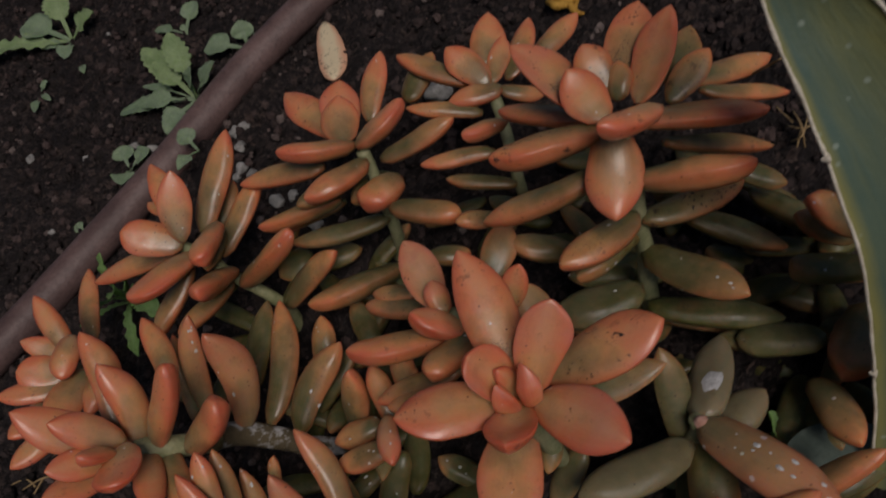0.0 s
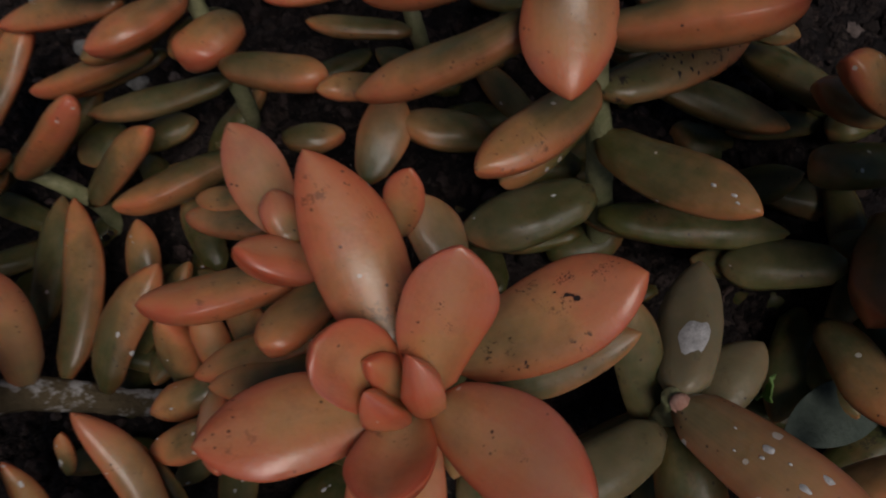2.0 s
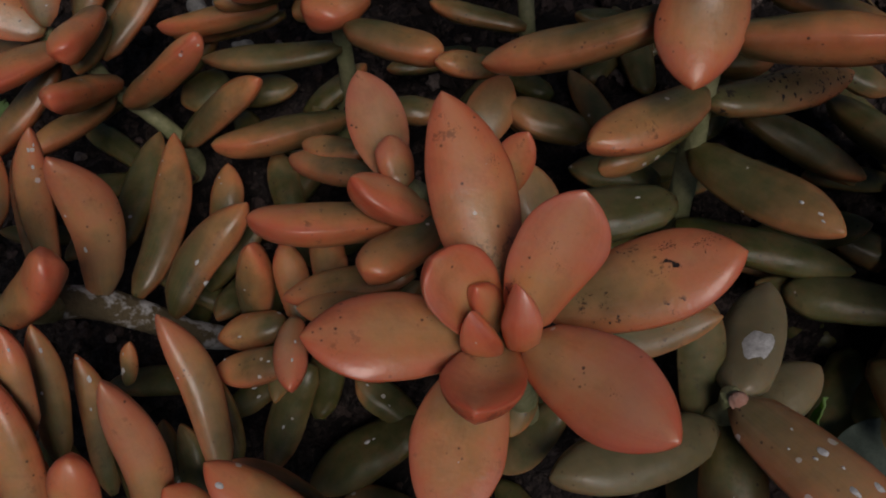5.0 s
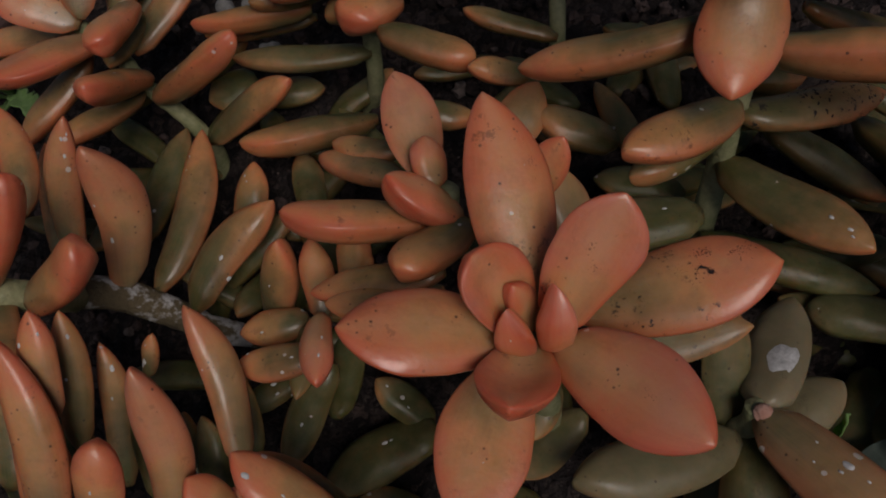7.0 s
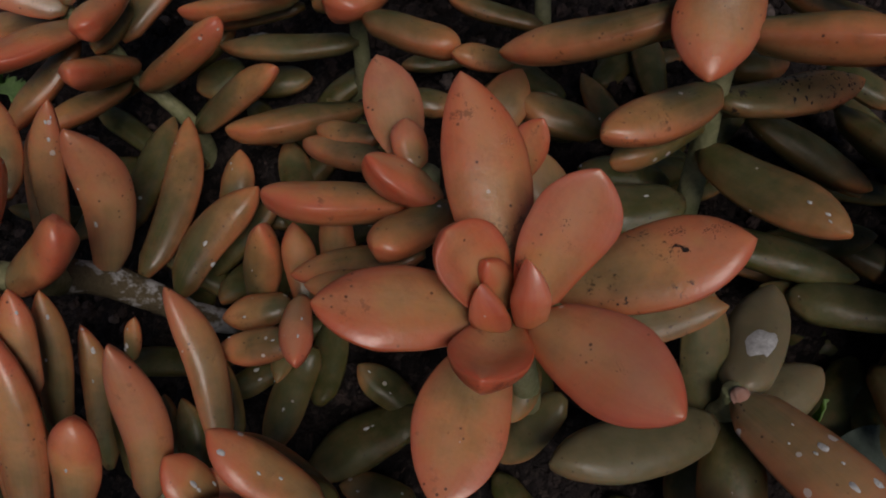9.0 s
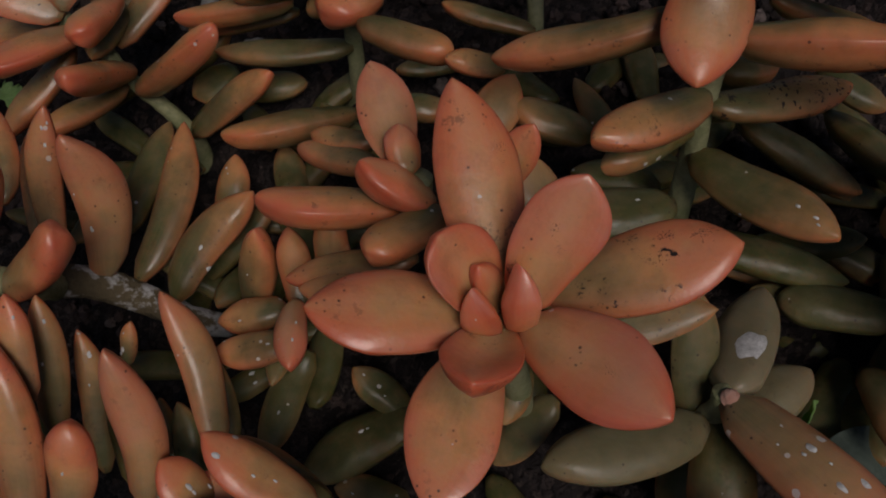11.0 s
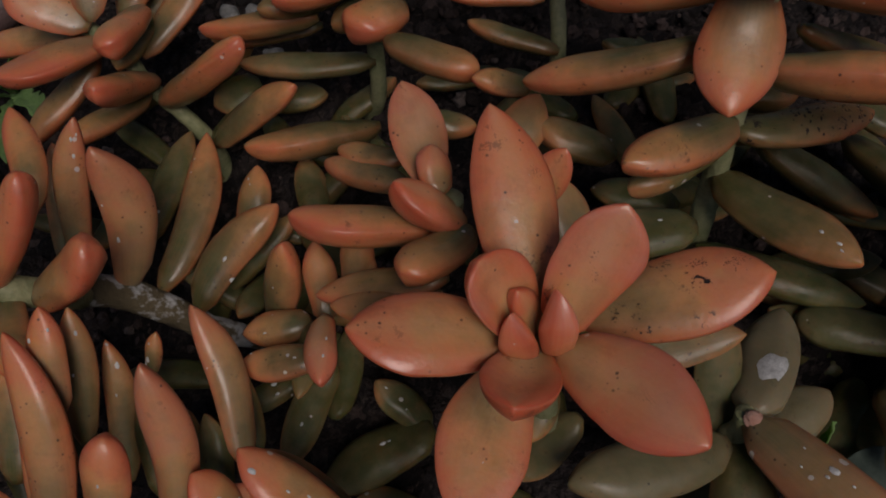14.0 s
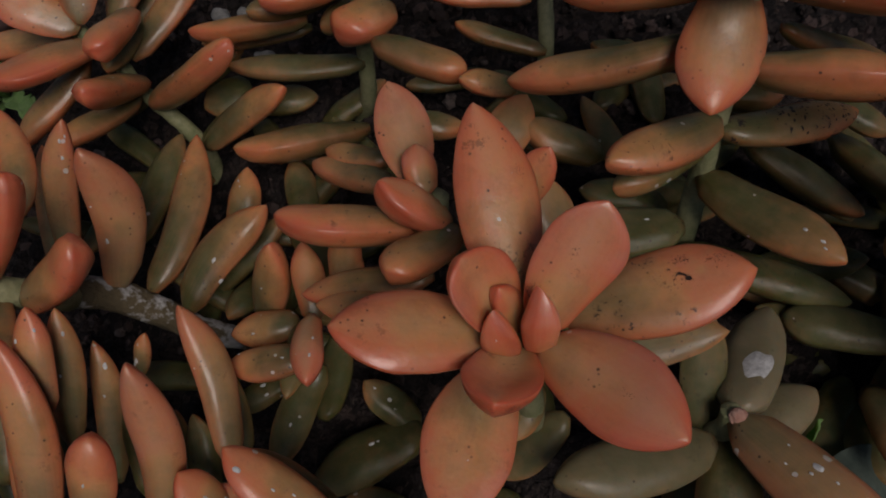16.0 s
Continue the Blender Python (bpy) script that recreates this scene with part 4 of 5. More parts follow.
leaf(plant, (-104, 135, 22), (-73, 138, 44), 9.9, (-0.37, -0.70, 0.61), 0.12, 0.65, -0.08, 0, 0.14, 0.24)
plant = shoot((-188, 107, 27), "salmon orange rosette touching the irrigation pipe")
stem(plant, ((-190, 110, 53), (-186, 103, 43), (-184, 93, 28)), (2.6, 2.6, 2.6), STEM, "green smooth stem")
leaf(plant, (-189, 113, 56), (-200, 139, 74), 10.0, (0.36, -0.42, 0.83), 0.75, 0.6, 0, 0, 0.25, 0.15)
leaf(plant, (-197, 141, 32), (-200, 184, 40), 9.6, (0.36, -0.13, 0.92), 0.65, 0.6, 0, 0, 0.25, 0.15)
leaf(plant, (-189, 111, 55), (-208, 121, 67), 10.4, (0.31, -0.42, 0.85), 0.75, 0.5, 0, 0, 0.25, 0.15)
leaf(plant, (-190, 105, 54), (-210, 108, 63), 15.7, (0.34, -0.44, 0.83), 0.75, 0.45, 0, 1, 0.25, 0.15)
leaf(plant, (-192, 101, 52), (-219, 99, 61), 10.7, (0.30, -0.44, 0.84), 0.75, 0.55, 0, 0, 0.25, 0.15)
leaf(plant, (-183, 116, 66), (-188, 97, 62), 10.7, (0.44, -0.27, 0.86), 0.80, 0.6, 0, 1, 0.25, 0.15)
leaf(plant, (-188, 78, 56), (-206, 62, 59), 10.1, (0.45, -0.36, 0.82), 0.70, 0.6, 0, 0, 0.25, 0.15)
leaf(plant, (-198, 91, 57), (-209, 76, 60), 9.8, (0.57, -0.23, 0.79), 0.75, 0.55, 0, 0, 0.25, 0.15)
leaf(plant, (-183, 106, 53), (-194, 78, 56), 15.4, (0.54, -0.14, 0.83), 0.65, 0.5, 0, 0, 0.25, 0.15)
leaf(plant, (-172, 109, 52), (-183, 85, 48), 11.3, (0.42, -0.32, 0.85), 0.65, 0.6, 0, 0, 0.25, 0.15)
plant = shoot((-141, 44, 52), "dense salmon orange rosette on a thick leaning stem")
stem(plant, ((-146, 47, 70), (-135, 47, 64), (-128, 53, 52), (-129, 60, 40)), (4, 4.4, 4.4, 4.2), STEM, "green smooth stem")
leaf(plant, (-154, 58, 67), (-161, 92, 91), 11.7, (0.37, -0.48, 0.80), 0.70, 0.6, 0, 0, 0.25, 0.15, sway=-0.05)
leaf(plant, (-144, 47, 68), (-148, 69, 96), 12.0, (0.42, -0.69, 0.59), 0.75, 0.6, 0, 0, 0.25, 0.15, sway=-0.08)
leaf(plant, (-135, 72, 65), (-145, 105, 75), 9.6, (0.25, -0.22, 0.94), 0.60, 0.6, 0, 0, 0.2, 0.15, sway=-0.06)
leaf(plant, (-141, 48, 65), (-118, 55, 101), 11.6, (-0.16, -0.94, 0.30), 0.75, 0.65, 0, 1, 0.25, 0.15, sway=-0.05)
leaf(plant, (-129, 45, 62), (-107, 46, 84), 13.7, (-0.45, -0.72, 0.52), 0.70, 0.6, 0.15, 1, 0.25, 0.15)
leaf(plant, (-147, 46, 73), (-175, 54, 102), 15.7, (0.56, -0.46, 0.69), 0.80, 0.5, 0, 0, 0.25, 0.15)
leaf(plant, (-144, 44, 78), (-161, 46, 100), 11.9, (0.67, -0.47, 0.57), 0.80, 0.55, 0, 0, 0.25, 0.15)
leaf(plant, (-145, 42, 77), (-164, 32, 93), 11.4, (0.72, -0.25, 0.65), 0.85, 0.5, 0, 0, 0.25, 0.15)
leaf(plant, (-141, 41, 83), (-141, 20, 91), 15.3, (0.14, 0.36, 0.92), 0.85, 0.5, 0.1, 1, 0.25, 0.15)
leaf(plant, (-144, 38, 84), (-150, 31, 97), 7.7, (0.92, -0.12, 0.36), 0.85, 0.6, 0, 0, 0.25, 0.15)
leaf(plant, (-142, 46, 67), (-133, 17, 74), 10.4, (0.18, 0.31, 0.93), 0.75, 0.6, 0, 0, 0.25, 0.15)
leaf(plant, (-150, 40, 72), (-168, 25, 87), 12.6, (0.70, -0.17, 0.70), 0.75, 0.55, 0, 0, 0.25, 0.15)
leaf(plant, (-136, 46, 63), (-127, 20, 66), 10.2, (0.17, 0.15, 0.97), 0.50, 0.6, 0, 0, 0.25, 0.15)
leaf(plant, (-118, -14, 42), (-122, 23, 83), 11.0, (0.47, -0.68, 0.56), 0.72, 0.6, -0.06, 0, 0.25, 0.15, sway=-0.05)
plant = shoot((-83, 23, 10), "slender bronze leaves along a creeping grey-barked stem")
stem(plant, ((-131, 61, 41), (-120, 64, 34), (-106, 62, 24), (-94, 59, 16), (-77, 58, 8)), (5, 5.2, 4.8, 4.2, 3.6), BARK, "grey scarred stem with lime crust")
limed(leaf(plant, (-131, 72, 41), (-122, 94, 80), 9.9, (0.22, -0.87, 0.44), 0.62, 0.65, 0, 0, 0.5, 0.15, sway=0.03, bloom=0.21), 0)
limed(leaf(plant, (-116, 65, 35), (-115, 82, 80), 14.6, (0.34, -0.89, 0.32), 0.74, 0.6, 0, 0, 0.5, 0.15, sway=-0.1, bloom=0.28), 1)
leaf(plant, (-109, 67, 29), (-97, 121, 43), 12.5, (0.26, -0.29, 0.92), 0.52, 0.65, 0, 0, 0.3, 0.15, sway=-0.07)
leaf(plant, (-121, 91, 22), (-107, 133, 32), 12.0, (0.29, -0.31, 0.91), 0.15, 0.65, 0, 0, 0.4, 0.15)
limed(leaf(plant, (-97, 59, 29), (-70, 84, 48), 13.1, (-0.00, -0.62, 0.79), 0.44, 0.65, 0, 0, 0.6, 0.15, sway=0.05), 4)
limed(leaf(plant, (-84, 87, 24), (-81, 112, 35), 10.6, (0.18, -0.40, 0.90), 0.44, 0.65, 0, 0, 0.5, 0.15), 5)
limed(leaf(plant, (-72, 52, 29), (-64, 57, 64), 11.5, (-0.02, -0.99, 0.15), 0.44, 0.7, 0, 0, 0.5, 0.15), 6)
leaf(plant, (-74, 3, 43), (-85, 36, 69), 9.6, (0.29, -0.52, 0.80), 0.60, 0.65, 0, 0, 0.2, 0.15, sway=-0.07, bloom=0.2)
leaf(plant, (-89, -10, 47), (-88, 11, 86), 10.4, (0.34, -0.83, 0.43), 0.82, 0.65, 0, 0, 0.3, 0.15, sway=-0.1, bloom=0.26)
limed(leaf(plant, (-111, 8, 23), (-112, 36, 54), 7.9, (0.36, -0.69, 0.63), 0.50, 0.65, 0, 0, 0.3, 0.15, sway=-0.06), 9)
limed(leaf(plant, (-101, -16, 60), (-96, -2, 79), 9.7, (0.27, -0.81, 0.53), 0.70, 0.65, 0, 1, 0.5, 0.15, sway=-0.03), 10)
limed(leaf(plant, (-44, -22, 68), (-66, -8, 82), 11.4, (0.52, -0.06, 0.85), 0.75, 0.55, 0.05, 0, 0.5, 0.15), 11)
limed(leaf(plant, (-70, -16, 52), (-81, -6, 64), 10.7, (0.45, -0.44, 0.78), 0.70, 0.55, 0, 0, 0.5, 0.15), 12)
limed(leaf(plant, (-51, 31, 68), (-51, 10, 72), 7.8, (-0.34, 0.19, 0.92), 0.88, 0.7, 0, 0, 0.5, 0.15), 13)
limed(leaf(plant, (-59, 44, 44), (-79, 43, 40), 10, (-0.29, -0.34, 0.90), 0.55, 0.65, 0, 0, 0.5, 0.15), 14)
limed(leaf(plant, (-55, 28, 52), (-77, 30, 46), 10.6, (-0.25, 0.08, 0.96), 0.58, 0.65, 0, 0, 0.5, 0.15), 15)
limed(leaf(plant, (-53, 33, 37), (-70, 11, 15), 10.5, (-0.10, -0.68, 0.73), 0.20, 0.65, 0, 0, 0.5, 0.15), 16)
limed(leaf(plant, (-66, 36, 21), (-84, 30, 17), 8.1, (-0.07, -0.42, 0.91), 0.12, 0.65, 0, 0, 0.5, 0.15), 17)
limed(leaf(plant, (-26, 18, 23), (-59, 6, 12), 16.7, (-0.19, -0.37, 0.91), 0.10, 0.6, 0, 0, 0.3, 0.15), 18)
limed(leaf(plant, (-28, -5, 11), (-49, 1, 16), 10.1, (0.13, -0.24, 0.96), 0.15, 0.65, 0, 0, 0.5, 0.15), 19)
limed(leaf(plant, (-27, 18, 20), (-42, 31, 29), 10.0, (0.18, -0.41, 0.89), 0.08, 0.65, 0, 0, 0.5, 0.15), 20)
limed(leaf(plant, (-118, 11, 30), (-129, 23, 33), 8.6, (0.17, -0.11, 0.98), 0.08, 0.65, 0, 0, 0.5, 0.15), 21)
limed(leaf(plant, (-89, -3, 28), (-91, 19, 44), 8.9, (0.28, -0.52, 0.80), 0.08, 0.65, 0, 0, 0.5, 0.15), 22)
limed(leaf(plant, (-116, 11, 44), (-114, 35, 73), 8.5, (0.35, -0.73, 0.58), 0.44, 0.65, 0, 0, 0.5, 0.15), 23)
limed(leaf(plant, (-115, 12, 62), (-116, 30, 82), 8.7, (0.42, -0.66, 0.63), 0.65, 0.6, 0, 0, 0.5, 0.15), 24)
limed(leaf(plant, (-108, 37, 30), (-104, 45, 41), 4.9, (0.13, -0.80, 0.58), 0.44, 0.7, 0, 0, 0.5, 0.15), 25)
limed(leaf(plant, (-45, 47, 54), (-42, 54, 64), 9.4, (0.02, -0.80, 0.60), 0.55, 0.65, 0, 0, 0.5, 0.15), 26)
limed(leaf(plant, (-30, 34, 60), (-30, 38, 75), 8.5, (0.07, -0.97, 0.25), 0.15, 0.65, 0, 0, 0.5, 0.15), 27)
leaf(plant, (-118, -10, 47), (-124, 12, 60), 11.6, (0.38, -0.38, 0.84), 0.60, 0.65, 0, 0, 0.2, 0.15, sway=-0.05)
limed(leaf(plant, (-132, 2, 43), (-133, 28, 61), 10.1, (0.38, -0.52, 0.77), 0.50, 0.65, 0, 0, 0.2, 0.15), 29)
leaf(plant, (-97, -1, 35), (-100, 23, 51), 8.3, (0.30, -0.52, 0.80), 0.15, 0.65, 0, 0, 0.2, 0.15)
leaf(plant, (-81, -4, 33), (-85, 16, 47), 8.3, (0.26, -0.51, 0.82), 0.10, 0.65, 0, 0, 0.2, 0.15)
leaf(plant, (-144, 82, 22), (-144, 112, 52), 8.4, (0.48, -0.62, 0.62), 0.39, 0.65, 0.07, 0, 0.12, 0.28)
leaf(plant, (-44, -16, 47), (-67, 0, 60), 9.7, (0.07, -0.58, 0.81), 0.47, 0.65, 0.06, 0, 0.06, 0.07)
leaf(plant, (-80, -9, 25), (-95, 1, 37), 9.2, (0.66, 0.04, 0.75), 0.08, 0.65, -0.07, 0, 0.04, 0.01)
leaf(plant, (-58, 43, 44), (-61, 19, 46), 6.8, (0.27, 0.03, 0.96), 0.02, 0.65, -0.02, 0, 0.05, 0.21)
leaf(plant, (-65, 42, 29), (-90, 37, 23), 7.5, (-0.24, 0.07, 0.97), 0.01, 0.65, -0.07, 0, 0.35, 0.08)
leaf(plant, (-133, 24, 39), (-138, 45, 61), 7.5, (0.68, -0.45, 0.58), 0.34, 0.65, 0.07, 0, 0.32, 0.02)
leaf(plant, (-137, 0, 19), (-147, 26, 34), 9.8, (0.14, -0.47, 0.87), 0.12, 0.65, -0.06, 0, 0.08, 0.01)
leaf(plant, (-70, 59, 17), (-60, 59, 46), 8.6, (0.70, -0.66, -0.25), 0.10, 0.65, 0.02, 0, 0.2, 0.2, sway=-0.04)
leaf(plant, (-74, 9, 31), (-83, 36, 51), 7.1, (0.34, -0.46, 0.82), 0.23, 0.65, -0.06, 0, 0.2, 0.2, sway=-0.05)
leaf(plant, (-43, -17, 55), (-63, -9, 63), 8.9, (0.36, -0.09, 0.93), 0.17, 0.65, -0.02, 0, 0.2, 0.2, sway=-0.04)
leaf(plant, (-89, 1, 16), (-90, 19, 26), 7.6, (0.56, -0.38, 0.74), 0.14, 0.65, 0.09, 0, 0.2, 0.2, sway=-0.00)
# Rosette filled in beyond the view from its edge leaves; it shades the low gaps.
plant = shoot((-45, -27, 22), "pinkish orange rosette filled in at the near side, shading the gaps")
stem(plant, ((-45, -27, 50), (-49, -31, 22), (-57, -39, 12)), (3.6, 3.4, 3.4))
leaf(plant, (-48, -25, 53), (-79, -7, 55), 13.0, (0.15, -0.09, 0.98), 0.77, 0.5, 0.08)
leaf(plant, (-41, -28, 53), (-9, -39, 58), 12.8, (-0.23, 0.08, 0.97), 0.80, 0.5, 0.08)
leaf(plant, (-44, -31, 53), (-37, -62, 60), 12.5, (-0.06, 0.30, 0.95), 0.81, 0.5, 0.08)
leaf(plant, (-47, -30, 54), (-69, -50, 62), 12.3, (0.27, 0.25, 0.93), 0.84, 0.5, 0.08)
leaf(plant, (-48, -26, 54), (-75, -18, 64), 12.1, (0.41, -0.12, 0.90), 0.80, 0.5, 0.08)
leaf(plant, (-41, -27, 54), (-15, -30, 66), 11.8, (-0.49, 0.04, 0.87), 0.83, 0.5, 0.08)
leaf(plant, (-43, -30, 54), (-33, -52, 68), 11.6, (-0.24, 0.49, 0.84), 0.66, 0.5, 0.08)
leaf(plant, (-46, -30, 54), (-58, -48, 69), 11.4, (0.33, 0.50, 0.80), 0.74, 0.5, 0.08)
leaf(plant, (-48, -27, 55), (-67, -26, 70), 11.2, (0.65, -0.02, 0.76), 0.84, 0.5, 0.08)
leaf(plant, (-42, -27, 55), (-24, -24, 71), 10.9, (-0.69, -0.11, 0.71), 0.78, 0.5, 0.08)
leaf(plant, (-43, -29, 55), (-33, -41, 72), 10.7, (-0.48, 0.57, 0.66), 0.83, 0.5, 0.08)
leaf(plant, (-45, -29, 55), (-50, -42, 72), 10.5, (0.26, 0.75, 0.61), 0.67, 0.5, 0.08)
leaf(plant, (-47, -27, 55), (-58, -30, 73), 10.2, (0.81, 0.17, 0.56), 0.74, 0.5, 0.08)
# Out-of-view rosette, filled in to block low light on the right.
plant = shoot((79, -63, 31), "orange rosette filled in beside the agave, out of view")
stem(plant, ((79, -63, 59), (75, -67, 31), (67, -75, 12)), (3.6, 3.4, 3.4))
leaf(plant, (75, -62, 61), (40, -56, 64), 13.0, (0.17, -0.03, 0.98), 0.81, 0.5, 0.08)
leaf(plant, (83, -65, 62), (114, -77, 66), 12.8, (-0.22, 0.09, 0.97), 0.81, 0.5, 0.08)
leaf(plant, (80, -67, 62), (89, -98, 69), 12.5, (-0.08, 0.29, 0.95), 0.75, 0.5, 0.08)
leaf(plant, (77, -66, 62), (59, -91, 71), 12.3, (0.21, 0.30, 0.93), 0.70, 0.5, 0.08)
leaf(plant, (75, -63, 62), (47, -64, 73), 12.1, (0.43, 0.02, 0.90), 0.65, 0.5, 0.08)
leaf(plant, (82, -64, 63), (108, -68, 75), 11.8, (-0.48, 0.08, 0.87), 0.78, 0.5, 0.08)
leaf(plant, (81, -66, 63), (92, -87, 76), 11.6, (-0.26, 0.48, 0.84), 0.74, 0.5, 0.08)
leaf(plant, (78, -66, 63), (69, -86, 78), 11.4, (0.24, 0.55, 0.80), 0.80, 0.5, 0.08)
leaf(plant, (76, -64, 63), (57, -69, 79), 11.2, (0.63, 0.17, 0.76), 0.72, 0.5, 0.08)
leaf(plant, (82, -63, 64), (100, -62, 80), 10.9, (-0.70, -0.03, 0.71), 0.80, 0.5, 0.08)
leaf(plant, (81, -65, 64), (91, -77, 81), 10.7, (-0.49, 0.57, 0.66), 0.70, 0.5, 0.08)
leaf(plant, (79, -66, 64), (76, -79, 81), 10.5, (0.15, 0.78, 0.61), 0.81, 0.5, 0.08)
leaf(plant, (77, -64, 64), (66, -70, 81), 10.2, (0.74, 0.38, 0.56), 0.80, 0.5, 0.08)
# Unseen rosette added with the two above to block light from the front.
plant = shoot((-114, -24, 19), "unseen salmon rosette added on the near bed edge to give shade")
stem(plant, ((-114, -24, 47), (-118, -28, 19), (-126, -36, 12)), (3.6, 3.4, 3.4))
leaf(plant, (-117, -22, 50), (-144, 1, 52), 13.0, (0.13, -0.11, 0.98), 0.71, 0.5, 0.08)
leaf(plant, (-111, -27, 50), (-84, -47, 55), 12.8, (-0.19, 0.14, 0.97), 0.68, 0.5, 0.08)
leaf(plant, (-114, -28, 50), (-116, -60, 57), 12.5, (0.02, 0.30, 0.95), 0.78, 0.5, 0.08)
leaf(plant, (-117, -26, 50), (-143, -41, 59), 12.3, (0.32, 0.18, 0.93), 0.66, 0.5, 0.08)
leaf(plant, (-117, -23, 51), (-142, -10, 61), 12.1, (0.38, -0.19, 0.90), 0.76, 0.5, 0.08)
leaf(plant, (-111, -26, 51), (-87, -36, 63), 11.8, (-0.45, 0.19, 0.87), 0.72, 0.5, 0.08)
leaf(plant, (-113, -28, 51), (-109, -51, 65), 11.6, (-0.10, 0.54, 0.84), 0.66, 0.5, 0.08)
leaf(plant, (-116, -27, 51), (-132, -42, 66), 11.4, (0.44, 0.41, 0.80), 0.75, 0.5, 0.08)
leaf(plant, (-117, -24, 52), (-136, -19, 67), 11.2, (0.64, -0.15, 0.76), 0.66, 0.5, 0.08)
leaf(plant, (-111, -25, 52), (-94, -28, 68), 10.9, (-0.69, 0.12, 0.71), 0.74, 0.5, 0.08)
leaf(plant, (-113, -27, 52), (-106, -41, 69), 10.7, (-0.30, 0.69, 0.66), 0.66, 0.5, 0.08)
leaf(plant, (-115, -26, 52), (-123, -38, 69), 10.5, (0.43, 0.66, 0.61), 0.67, 0.5, 0.08)
leaf(plant, (-116, -24, 52), (-128, -24, 70), 10.2, (0.83, 0.00, 0.56), 0.73, 0.5, 0.08)


# ---- ground ----
def ground_axis(n, near, far, centre):
    """Even steps near the centre that widen towards the horizon."""
    inner = np.linspace(-near, near, n)
    outer = near * (far / near) ** (np.arange(1, 25) / 24)
    return np.concatenate([-outer[::-1], inner, outer]) + centre


def build_ground():
    xs, ys = ground_axis(400, 0.36, 60, -0.10), ground_axis(400, 0.36, 60, 0.30)
    verts = []
    for y in ys:
        for x in xs:
            z = soil_height(x, y)
            v = Vector((x, y, 0))
            z += 0.0050 * noise.noise(v * 22) + 0.0042 * noise.noise(v * 70) + 0.0034 * noise.noise(v * 170) + 0.0020 * noise.noise(v * 330)
            verts.append((x, y, z))
    w = len(xs)
    faces = [(j * w + i, j * w + i + 1, (j + 1) * w + i + 1, (j + 1) * w + i) for j in range(len(ys) - 1) for i in range(w - 1)]
    me = bpy.data.meshes.new("ground")
    me.from_pydata(verts, [], faces)
    me.materials.append(SOIL)
    me.polygons.foreach_set("use_smooth", [True] * len(me.polygons))
    tagged(new("ground", me), "dark brown damp crumbly garden soil of a planted bed", "soil", kind="structure")


def build_crumbs():
    """Loose soil crumbs and grit, too many to count."""
    rnd = random.Random(11)
    shapes = []
    for k in range(10):
        for level in (1, 2):
            bm = bmesh.new()
            bmesh.ops.create_icosphere(bm, subdivisions=level, radius=1)
            for v in bm.verts:
                v.co *= 1 + 0.55 * noise.noise(v.co * 1.7 + Vector((k * 7.3, 0, 0)))
            shapes.append((level, np.array([v.co[:] for v in bm.verts]), [[v.index for v in f.verts] for f in bm.faces]))
            bm.free()
    verts, faces = [], []
    for _ in range(26000):
        x, y = rnd.uniform(-0.52, 0.24), rnd.uniform(0.02, 0.75)
        if x > -0.12 and y < 0.05:
            continue
        r = 0.0005 + 0.0032 * rnd.random() ** 3.0
        level, co, fs = rnd.choice([s for s in shapes if s[0] == (2 if r > 0.002 else 1)])
        turn = np.array(Euler([rnd.uniform(0, 6.3) for _ in range(3)]).to_matrix())
        at = np.array((x, y, soil_height(x, y) + r * rnd.uniform(0.0, 0.6)))
        first = len(verts)
        verts += ((co * np.array([r, r * rnd.uniform(0.7, 1), r * rnd.uniform(0.6, 0.9)])) @ turn.T + at).tolist()
        faces += [[i + first for i in f] for f in fs]
    me = bpy.data.meshes.new("soil_crumbs")
    me.from_pydata(verts, [], faces)
    me.materials.append(CRUMB)
    tagged(new("soil_crumbs", me), "loose dark brown and reddish soil crumbs on the bed", "soil crumbs", kind="stuff")


build_ground()
build_crumbs()


# ---- the irrigation pipe ----
def build_pipe():
    """Through the feet given in millimetres, half sunk."""
    pts = [Vector((x / 1000, y / 1000, soil_height(x / 1000, y / 1000) + 0.0075)) for x, y in PIPE_LINE]
    at = pts[4].copy()
    ob = link_mesh("irrigation_pipe", tube_mesh([p - at for p in pts], [0.0112] * len(pts), 28, 8, 0.01), PIPE)
    ob.location = at
    tagged(ob, "brown plastic irrigation pipe half sunk in the soil", "pipe")


PIPE_LINE = ((26, 413), (-16, 384), (-60, 356), (-116, 325), (-173, 282), (-233, 239), (-287, 197), (-323, 167), (-365, 133))
build_pipe()


